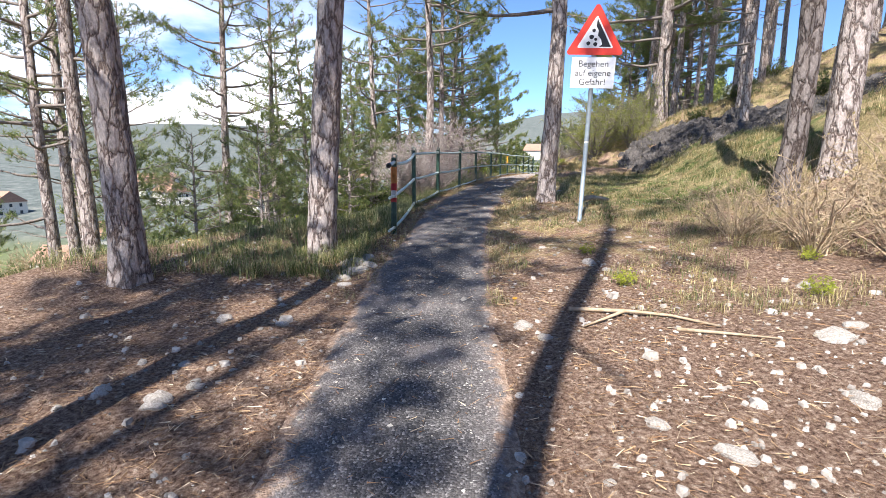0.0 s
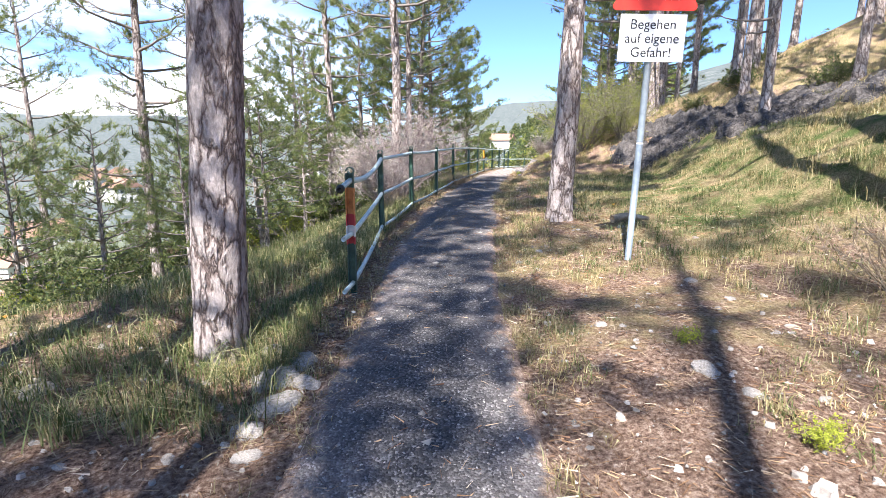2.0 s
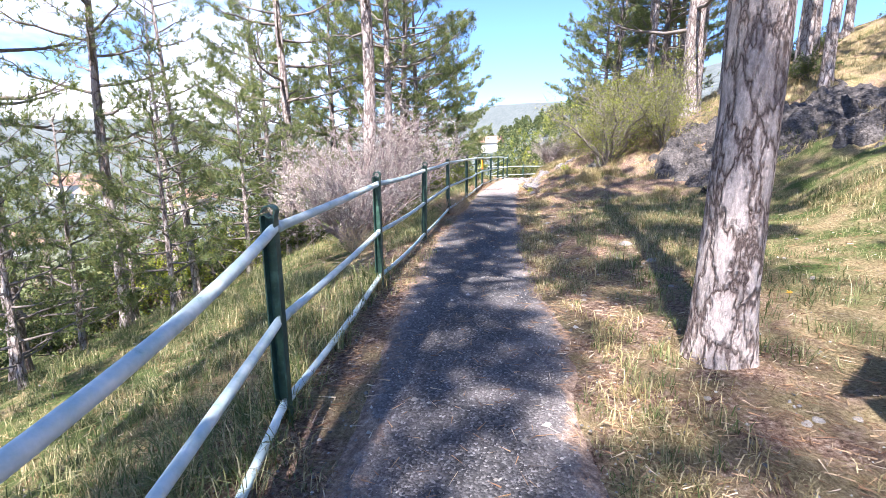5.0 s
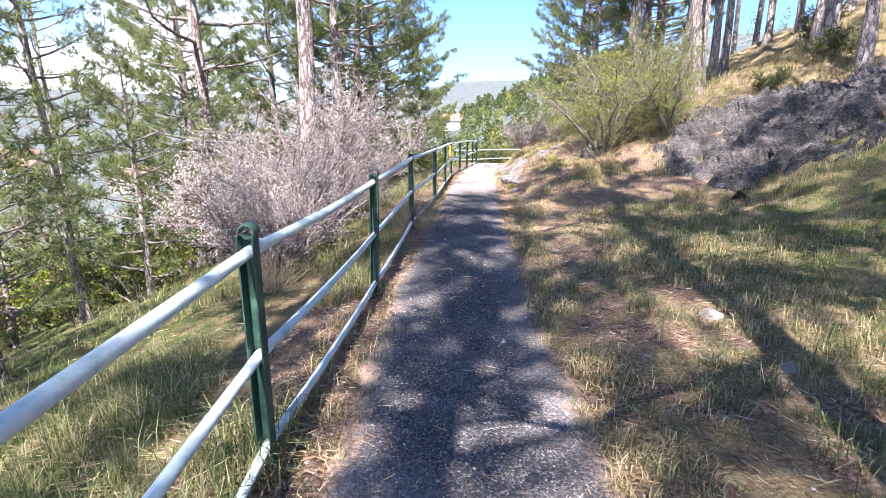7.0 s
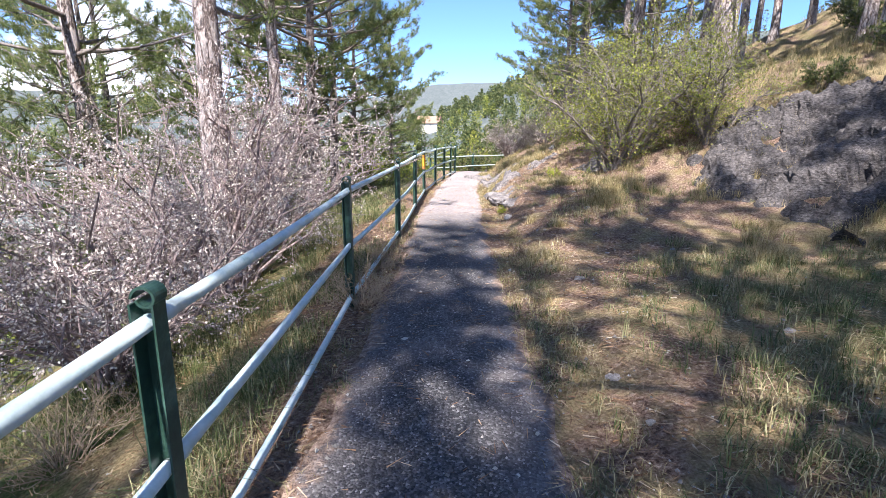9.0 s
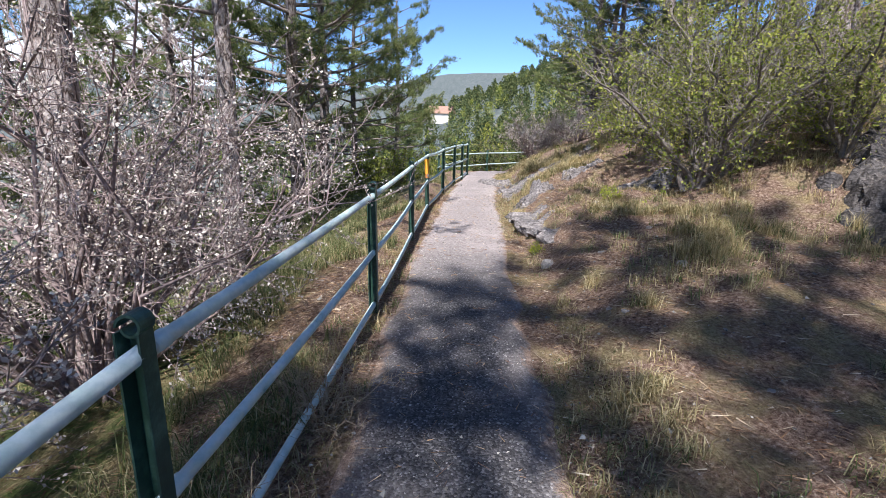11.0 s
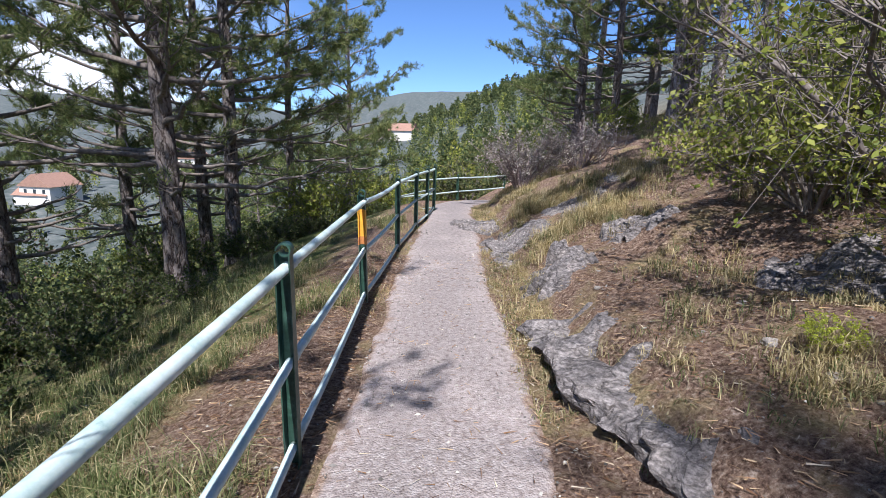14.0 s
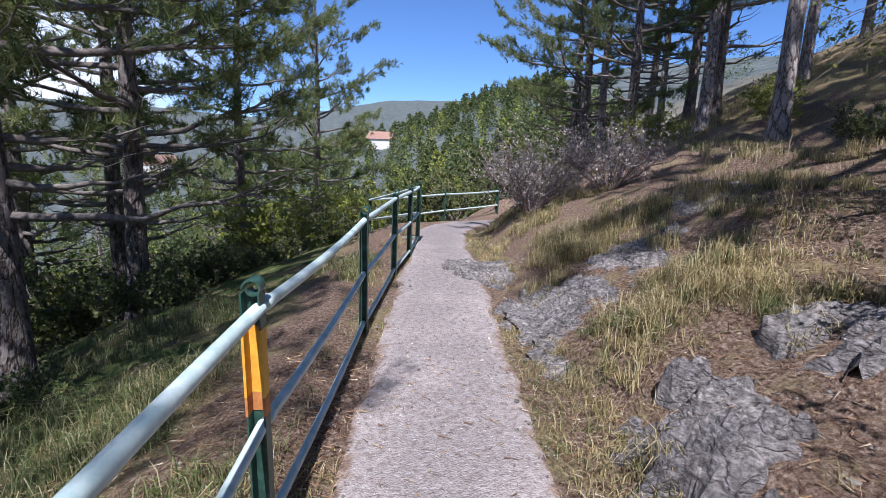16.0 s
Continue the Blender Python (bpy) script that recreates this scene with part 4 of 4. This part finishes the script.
def ledge(line, tall, seed, label):
    """A low undercut rock step beside the path."""
    q = np.array(line, float)
    seg = np.r_[0, np.cumsum(np.hypot(*np.diff(q, axis=0).T))]
    t = np.arange(0, seg[-1], 0.035)
    px, py = np.interp(t, seg, q[:, 0]), np.interp(t, seg, q[:, 1])
    px = px + 0.16 * vnoise(t, 0 * t, 0.5, seed) + 0.08 * vnoise(t, 0 * t, 0.17, seed + 1)
    end = smooth(0, 0.25, t / seg[-1]) * smooth(0, 0.2, 1 - t / seg[-1])
    hh = tall * end * (0.95 + 0.5 * vnoise(t, 0 * t, 0.35, seed + 2))
    out = np.array([0.03, 0.05, 0.03, -0.01, -0.02, 0.0, 0.05, 0.12, 0.2, 0.3, 0.42, 0.55])
    up = np.array([-0.3, 0.0, 0.2, 0.45, 0.7, 0.9, 1.0, 1.04, 1.0, 0.95, 0.8, 0.2])
    T, O = np.meshgrid(t, out, indexing="ij")
    X, Y = px[:, None] + O, py[:, None] + 0 * O
    Z = height(px, py)[:, None] - 0.03 + hh[:, None] * up[None]
    Z = np.where(O > 0.15, np.maximum(Z, height(X, Y) - 0.05 + 0.05 * end[:, None] * (O < 0.5)), Z)
    row = np.broadcast_to(np.arange(len(out)) * 0.07, T.shape)
    X = X + 0.13 * vnoise(T, row, 0.13, seed + 3) + 0.06 * vnoise(T, row, 0.06, seed + 4)
    Z = Z + end[:, None] * (0.06 * vnoise(T, row, 0.16, seed + 5) + 0.04 * vnoise(T, row, 0.06, seed + 6)) - 0.05 * np.exp(-np.abs(vnoise(T, 0 * row, 0.3, seed + 7)) * 25)
    n, mm = X.shape
    idx = np.arange(n * mm).reshape(n, mm)
    f = np.stack([idx[:-1, :-1], idx[1:, :-1], idx[1:, 1:], idx[:-1, 1:]], -1).reshape(-1, 4)
    me = bpy.data.meshes.new("rock_ledge")
    me.from_pydata(np.stack([X, Y, Z], -1).reshape(-1, 3).tolist(), [], f.tolist())
    me.materials.append(M_LEDGE)
    return tagged(new("rock_ledge", me), label, "rock")


rr = np.random.default_rng(5)
M_LEDGE = rock_material("weathered_limestone", 1.05)
ON_BANK = "outcrop on the bank"
outcrop("rock_outcrop", 7.75, 16.6, 1.75, 2.0, 0.42, 25, 0.045, 60, "broad dark grey layered rock outcrop on the bank", ON_BANK)
outcrop("rock_outcrop", 8.1, 13.6, 1.3, 1.5, 0.36, 10, 0.045, 70, "grey cracked rock outcrop beside reddish litter", ON_BANK)
outcrop("rock_outcrop", 10.0, 16.2, 1.3, 1.6, 0.3, 30, 0.06, 80, "mossy grey rock rib high on the bank", ON_BANK)
outcrop("rock_outcrop", 9.6, 11.6, 1.2, 1.4, 0.28, 0, 0.06, 90, "grey rock rib among the pines", ON_BANK)
IN_BANK = "rocks in the bank"
outcrop("rock", 4.72, 22.1, 0.34, 0.46, 0.2, 10, 0.022, 100, "cracked pale rock with dark clefts at the path edge", IN_BANK, 1.0, M_LEDGE)
outcrop("rock", 5.6, 22.2, 0.36, 0.4, 0.2, 30, 0.025, 110, "shaded dark rock under grass tufts on the bank", IN_BANK, 1.0, M_LEDGE)
outcrop("rock", 5.15, 24.3, 0.5, 0.7, 0.1, 15, 0.03, 120, "crumbling lilac-grey rock and soil on the bank", IN_BANK, 1.0, M_LEDGE)
outcrop("rock", 6.1, 24.3, 0.6, 0.5, 0.1, 20, 0.03, 130, "bare grey stony patch on the bank", IN_BANK, 1.0, M_LEDGE)
outcrop("rock", 5.3, 26.3, 0.5, 0.8, 0.12, 0, 0.035, 140, "pale crumbling rock under the blossoming bush", IN_BANK, 1.0, M_LEDGE)
outcrop("rock", 7.5, 24.9, 0.6, 0.5, 0.1, 20, 0.035, 150, "grey stones breaking through the shaded bank", IN_BANK, 1.0, M_LEDGE)
outcrop("rock", 5.6, 20.3, 0.4, 0.5, 0.14, 0, 0.03, 160, "small dark rock beside the thorny shrub", IN_BANK, 1.0, M_LEDGE)
ledge([(3.78, 18.95), (3.8, 19.4), (3.82, 20.2), (3.98, 21.05), (4.15, 21.6)], 0.2, 170, "low jagged limestone ledge along the path edge")
ledge([(4.62, 23.0), (4.75, 23.6), (4.85, 24.4), (5.0, 25.0)], 0.12, 180, "crumbling low rock edge beside the path")
for i in range(230):
    if i < 150:
        y = rr.uniform(1.2, 8)
        d = rr.choice([-1, 1]) * (0.7 + abs(rr.normal(0, 1.1)))
    else:
        y = rr.uniform(8, 28)
        d = 0.7 + abs(rr.normal(0, 1.3))
    x = float(np.interp(y, CX, CV)) + d
    a = 0.012 + rr.exponential(0.013)
    rock(x, y, (a * 1.2, a, a * 0.7), rr.uniform(0, 360), a * 0.15, "pale limestone lying on the forest floor", "loose stones", PEBBLES[i % 5], "stone")
for x, y, a in ((2.55, 3.05, 0.13), (2.8, 3.2, 0.09), (2.2, 2.4, 0.1), (3.1, 4.1, 0.1), (-0.92, 5.1, 0.16), (-0.8, 5.3, 0.12), (-1.0, 5.4, 0.13), (-0.86, 4.85, 0.15), (-0.74, 5.05, 0.1), (-0.95, 4.65, 0.1), (-1.9, 2.6, 0.07), (-1.2, 3.6, 0.07), (2.6, 11.0, 0.08), (2.65, 11.7, 0.1), (3.55, 18.7, 0.12), (5.0, 24.3, 0.12), (1.1, 2.3, 0.07), (1.5, 4.9, 0.1), (1.35, 2.05, 0.09)):
    a *= 0.75
    rock(x, y, (a * 1.3, a, a * 0.75), x * 777 % 360, a * 0.2, "fist-sized white limestone on the path margin", "loose stones", PEBBLES[int(a * 100) % 5], "stone")


# ---- fallen wood, flowers ----
def stick(points, r, label):
    b = Build()
    pts = np.array([(x, y, hz(x, y) + r * 0.8 + l) for x, y, l in points])
    b.tube(pts, np.linspace(r, r * 0.45, len(pts)), 7, 0.08)
    return tagged(part("fallen_branch", b, M_DRYTWIG), label, "branch")


stick([(1.0, 3.72, 0), (1.2, 3.7, 0.01), (1.45, 3.62, 0.02), (1.7, 3.5, 0.0), (1.95, 3.3, 0)], 0.02, "dry fallen branch lying across the litter")
stick([(1.4, 3.64, 0.02), (1.2, 3.5, 0.015), (1.02, 3.4, 0)], 0.014, "forked dry branch end on the ground")
stick([(1.65, 3.3, 0), (1.9, 3.2, 0.01), (2.2, 3.05, 0)], 0.015, "short bleached stick on the ground")
stick([(1.25, 9.9, 0), (1.22, 10.2, 0), (1.28, 10.5, 0)], 0.008, "thin twig at the path edge")
stick([(2.3, 8.2, 0.04), (2.5, 8.25, 0.06), (2.75, 8.2, 0.02)], 0.05, "dark rotting stump piece in the grass")
for x, y in ((0.62, 4.0), (-3.2, 6.2), (1.2, 20.6), (2.9, 9.6)):
    f = tagged(new("dandelion"), "small yellow dandelion in the grass", "flower", "dandelions")
    f.location = (x, y, hz(x, y))
    b = Build()
    b.tube([(0, 0, 0), (0.005, 0, 0.03), (0.0, 0.004, 0.06)], 0.0025, 5)
    part("stem", b, M_LEAF, f)
    b = Build()
    q = rr.normal(0, 1, (40, 3)) * [1, 1, 0.3]
    b.add(*blades(np.tile([0, 0, 0.06], (40, 1)), unit(q + [0, 0, 0.3]), 0.025, 0.004, rr))
    part("petals", b, M_YELLOW, f, smooth=False)


# ---- houses in the valley and on the far slope ----
def house(x, y, w, l, h, turn, label):
    root = tagged(new("house"), label, "house", "houses in the valley")
    root.matrix_basis = pose(x, y, hz(x, y) - 0.5, 0, 0, turn)
    b = Build()
    b.box((-w / 2, -l / 2, 0), (w / 2, l / 2, h))
    part("wall", b, M_WALL, root, smooth=False)
    b = Build()
    b.prism([(-w / 2 - 0.5, h - 0.1), (w / 2 + 0.5, h - 0.1), (0, h + w * 0.36)], -l / 2 - 0.5, l / 2 + 0.5)
    part("roof", b, M_ROOF, root, "red tiled roof", False)
    for fl in range(max(1, int(h / 2.8))):
        for k in (-0.3, 0.0, 0.3):
            for side in (-1, 1):
                b = Build()
                z = 1.0 + 2.8 * fl
                b.box((k * w - 0.5, side * l / 2 - 0.04, z), (k * w + 0.5, side * l / 2 + 0.04, z + 1.3))
                part("window", b, M_PANE, root, smooth=False)


house(36.1, 193, 7, 8, 3.6, 60, "pale house with a red roof on the wooded slope")
rh = np.random.default_rng(3)
for i in range(16):
    y = rh.uniform(90, 330)
    x = float(np.interp(y, CX, CV)) - rh.uniform(110, 260)
    house(x, y, rh.uniform(8, 12), rh.uniform(10, 16), rh.choice([3.2, 5.8, 6.0]), rh.uniform(0, 180), "white village house with a red roof in the valley")
for x, y in ((-70, 95),):
    house(x, y, 9, 12, 5.8, x * 7 % 180, "white house below the wooded slope")


# ---- woods, grass and litter ----
def stuff(name, v, f, material, label, category):
    me = bpy.data.meshes.new(name)
    me.from_pydata(np.asarray(v).tolist(), [], np.asarray(f).tolist())
    me.materials.append(material)
    return tagged(new(name, me), label, category, kind="stuff")


def woods(n, seed, spot, leaf, material, label, per=110):
    rng = np.random.default_rng(seed)
    x, y = spot(rng, n)
    n = len(x)
    z = height(x, y)
    r = np.hypot(x, y)
    tall = rng.uniform(3, 7.5, n) * np.interp(r, [40, 90], [0.5, 1])
    wide = tall * rng.uniform(0.28, 0.5, n)
    u = rng.uniform(0, 1, (n, per))
    az = rng.uniform(0, 6.28, (n, per))
    lob = 0.7 + 0.3 * np.sin(az * 3 + u * 9 + rng.uniform(0, 6, (n, 1)))
    prof = np.sqrt(np.clip(1 - (u * 1.15 - 0.2) ** 2, 0, 1)) * (1.1 - u) ** 0.5 * lob * rng.uniform(0.6, 1.05, (n, per))
    p = np.stack([x[:, None] + np.cos(az) * prof * wide[:, None], y[:, None] + np.sin(az) * prof * wide[:, None], z[:, None] + (0.08 + 0.92 * u) * tall[:, None]], -1).reshape(-1, 3)
    s = np.repeat(leaf * np.interp(r, [30, 100, 250], [0.5, 1, 1.8]), per)
    v, f = leaves_at(p, s, rng, 0.4)
    return stuff("distant_woods", v, f, material, label, "woods")


def ahead(rng, n):
    y = 46 + 330 * rng.uniform(0, 1, n) ** 1.7
    x = np.interp(y, CX, CV) + rng.uniform(-0.75, 0.3, n) * (y * 0.9)
    ok = (np.abs(np.arctan2(x - 2, y - 16) - 0.191) > 0.011) | (y > 200)
    return x[ok], y[ok]


def below(rng, n):
    y = rng.uniform(15, 130, n)
    return np.interp(y, CX, CV) - rng.uniform(18, 110, n), y


def thicket(rng, n):
    y = rng.uniform(20, 62, n)
    return np.interp(y, CX, CV) - rng.uniform(9, 24, n) - 0.1 * (y - 20), y


def uphill(rng, n):
    y = rng.uniform(-4, 80, n)
    return np.interp(y, CX, CV) + rng.uniform(30, 75, n), y


woods(1100, 31, ahead, 0.42, M_LEAF_DARK, "dark green pine woods on the far slope", 260)
woods(260, 32, ahead, 0.4, M_LEAF, "light green spring trees among the far woods", 150)
woods(420, 33, below, 0.42, M_LEAF_DARK, "dark green trees on the lower slope", 150)
woods(120, 34, below, 0.5, M_LEAF, "fresh green trees on the lower slope", 150)
woods(150, 36, thicket, 0.26, M_LEAF_DARK, "dense dark thicket on the slope below the railing", 380)
woods(60, 37, thicket, 0.2, M_BROWN, "bare brown scrub among the pines below the railing", 420)
woods(70, 35, uphill, 0.22, M_LEAF_DARK, "undergrowth and trees up the hillside", 300)


def grass(n, seed, spot, length, material, label, per=11, fringe=0.72):
    rng = np.random.default_rng(seed)
    x, y = spot(rng, n)
    keep = path_distance(x, y)[0] > fringe
    x, y = x[keep], y[keep]
    n = len(x)
    size = length * rng.uniform(0.45, 1.25, n) * (0.6 + 0.9 * (vnoise(x, y, 1.5, 40) + 0.5))
    bx = np.repeat(x, per) + rng.normal(0, 0.035, n * per)
    by = np.repeat(y, per) + rng.normal(0, 0.035, n * per)
    base = np.stack([bx, by, np.repeat(height(x, y), per) - 0.012], -1)
    L = np.repeat(size, per) * rng.uniform(0.5, 1.1, n * per)
    az = rng.uniform(0, 6.28, n * per)
    fl = rng.uniform(0.2, 1.15, n * per)
    out = np.stack([np.cos(az), np.sin(az), 0 * az], -1)
    side = np.stack([-np.sin(az), np.cos(az), 0 * az], -1) * rng.uniform(0.0016, 0.0034, n * per)[:, None]
    up = np.array([0, 0, 1.0])
    mid = base + (L * 0.55)[:, None] * (up + out * (fl * 0.6)[:, None])
    tip = base + L[:, None] * (up * (1 - fl * 0.55)[:, None] + out * (fl * 1.2)[:, None])
    v = np.stack([base - side, base + side, mid + side * 0.8, mid - side * 0.8, tip], 1).reshape(-1, 3)
    k = np.arange(n * per)[:, None] * 5
    faces = (k + [0, 1, 2, 3]).tolist() + (k + [3, 2, 4]).tolist()
    me = bpy.data.meshes.new("grass")
    me.from_pydata(v.tolist(), [], faces)
    me.materials.append(material)
    return tagged(new("grass", me), label, "grass", kind="stuff")


def left_side(rng, n):
    y = rng.uniform(4.6, 27, n)
    d = 0.85 + rng.exponential(1.7, n)
    ok = ((d > 1.6) & (vnoise(y, d, 1.4, 53) > -0.15)) | (vnoise(y, d, 0.9, 50) > 0.15) | (y < 9.5)
    return (np.interp(y, CX, CV) - d)[ok], y[ok]


def meadow(rng, n):
    y = rng.uniform(6.5, 15.5, n)
    x = np.interp(y, CX, CV) + rng.uniform(1.2, 6.5, n)
    ok = vnoise(x, y, 1.6, 57) + 0.5 * vnoise(x, y, 0.5, 58) > -0.12
    return x[ok], y[ok]


def verge(rng, n):
    y = rng.uniform(4, 30, n)
    d = np.where(rng.uniform(0, 1, n) < 0.75, 1, -1) * rng.uniform(0.52, 0.95, n)
    x = np.interp(y, CX, CV) + d
    ok = vnoise(x, y, 0.9, 56) > -0.05
    return x[ok], y[ok]


def bank_side(rng, n):
    y = rng.uniform(15, 30, n)
    d = 0.8 + rng.gamma(1.6, 1.3, n)
    x = np.interp(y, CX, CV) + d
    ok = vnoise(x, y, 0.8, 54) + 0.6 * vnoise(x, y, 0.3, 55) > 0.12
    return x[ok], y[ok]


def right_side(rng, n):
    y = rng.uniform(3.5, 30, n)
    d = 0.7 + rng.gamma(1.7, 1.5, n)
    x = np.interp(y, CX, CV) + d
    ok = vnoise(x, y, 1.1, 51) + 0.5 * vnoise(x, y, 0.4, 52) > np.where(y > 15, 0.1, -0.04)
    return x[ok], y[ok]


def upper_bank(rng, n):
    y = rng.uniform(7, 34, n)
    x = np.interp(y, CX, CV) + 4.2 + rng.gamma(1.5, 2.6, n)
    ok = vnoise(x, y, 1.7, 91) + 0.6 * vnoise(x, y, 0.5, 92) > -0.02
    return x[ok], y[ok]


grass(6500, 95, upper_bank, 0.24, M_DRYGRASS, "straw tufts and fallen stalks on the wooded hillside", 12)
grass(5000, 96, upper_bank, 0.2, M_GRASS, "green tufts and moss on the wooded hillside", 12)
grass(7500, 41, left_side, 0.23, M_GRASS, "long green and straw grass below the railing", 12)
grass(3200, 42, left_side, 0.15, M_DRYGRASS, "dry bleached grass beside the railing")
grass(6000, 43, right_side, 0.13, M_DRYGRASS, "dry tufted grass on the bank")
grass(4200, 45, bank_side, 0.2, M_DRYGRASS, "large drooping tufts of dry grass on the bank", 34)
grass(1300, 46, bank_side, 0.16, M_GRASS, "green grass tufts on the bank", 30)
grass(2600, 47, verge, 0.11, M_DRYGRASS, "short dry grass fringing the path", 9, 0.5)
grass(1100, 48, verge, 0.1, M_GRASS, "short green grass fringing the path", 9, 0.5)
grass(2400, 49, meadow, 0.14, M_GRASS, "green and straw meadow grass under the pines", 11)
grass(3800, 44, right_side, 0.12, M_GRASS, "short green grass on the bank")


def litter(n, seed):
    rng = np.random.default_rng(seed)
    y = rng.uniform(0.6, 24, n) ** 1.0
    d = rng.normal(0, 2.2, n)
    x = np.interp(y, CX, CV) + d
    ok = (np.abs(d) > 0.55) | (rng.uniform(0, 1, n) < 0.12)
    x, y = x[ok], y[ok]
    base = np.stack([x, y, height(x, y) + np.where(path_distance(x, y)[0] < 0.7, 0.034, 0.012)], -1)
    az = rng.uniform(0, 6.28, len(x))
    way = np.stack([np.cos(az), np.sin(az), rng.normal(0, 0.12, len(x))], -1)
    return stuff("needle_litter", *blades(base, way, rng.uniform(0.03, 0.11, len(x)), rng.uniform(0.0015, 0.004, len(x)), rng), M_LITTER, "fallen pine needles and leaf bits", "litter")


def gravel(n, seed):
    rng = np.random.default_rng(seed)
    y = rng.uniform(0.6, 26, n)
    d = np.where(rng.uniform(0, 1, n) < 0.5, rng.normal(0, 0.5, n), rng.normal(0.4, 1.6, n))
    x = np.interp(y, CX, CV) + d
    c = np.stack([x, y, height(x, y) + np.where(path_distance(x, y)[0] < 0.62, 0.024, 0.004)], -1)
    r = (0.004 + rng.exponential(0.003, n))[:, None, None]
    o = np.array([[1, 0, 0], [0, 1, 0], [-1, 0, 0], [0, -1, 0], [0, 0, 0.8], [0, 0, -0.6]], float)[None] * rng.uniform(0.6, 1.3, (n, 6, 1)) + rng.normal(0, 0.15, (n, 6, 3))
    v = (c[:, None] + o * r).reshape(-1, 3)
    t = np.array([(0, 1, 4), (1, 2, 4), (2, 3, 4), (3, 0, 4), (1, 0, 5), (2, 1, 5), (3, 2, 5), (0, 3, 5)])
    f = (np.arange(n)[:, None, None] * 6 + t[None]).reshape(-1, 3)
    return stuff("gravel", v, f, M_CHIP, "loose pale stone chips on path and verges", "gravel")


M_LITTER = leaf_material("brown_litter", [(0.0, (0.12, 0.06, 0.035)), (0.5, (0.32, 0.19, 0.11)), (0.85, (0.5, 0.35, 0.22)), (1.0, (0.7, 0.6, 0.48))], 0.1)
M_CHIP = leaf_material("stone_chips", [(0.0, (0.1, 0.09, 0.088)), (0.7, (0.26, 0.24, 0.23)), (1.0, (0.56, 0.53, 0.5))], 0)


def rubble(n, seed):
    """Pale broken stone washed out beside the path."""
    rng = np.random.default_rng(seed)
    k = rng.uniform(0, 1, n) < 0.65
    y = np.where(k, 1.0 + rng.gamma(2.0, 0.9, n), rng.uniform(1, 6, n))
    x = np.where(k, rng.normal(1.9, 0.8, n), rng.normal(-1.8, 0.9, n))
    c = np.stack([x, y, height(x, y) + 0.004], -1)
    r = (0.007 + rng.exponential(0.008, n))[:, None, None]
    th = np.linspace(0, 2 * np.pi, 6, endpoint=False)
    ring = np.stack([np.cos(th), np.sin(th), 0 * th], -1)
    o = np.concatenate([ring * [1.1, 1.1, 0] - [0, 0, 0.4], ring * 0.75 + [0, 0, 0.55]])[None] * rng.uniform(0.65, 1.3, (n, 12, 1)) + rng.normal(0, 0.1, (n, 12, 3))
    v = (c[:, None] + o * r).reshape(-1, 3)
    q = [(i, (i + 1) % 6, 6 + (i + 1) % 6, 6 + i) for i in range(6)]
    kk = np.arange(n) * 12
    f = [tuple(int(b + i) for i in p) for b in kk for p in q] + [tuple(int(b + 6 + i) for i in range(6)) for b in kk]
    me = bpy.data.meshes.new("rubble")
    me.from_pydata(v.tolist(), [], f)
    me.materials.append(M_STONE)
    return tagged(new("rubble", me), "broken pale limestone bits in the litter", "rubble", kind="stuff")


rubble(750, 63)
litter(90000, 61)
gravel(14000, 62)
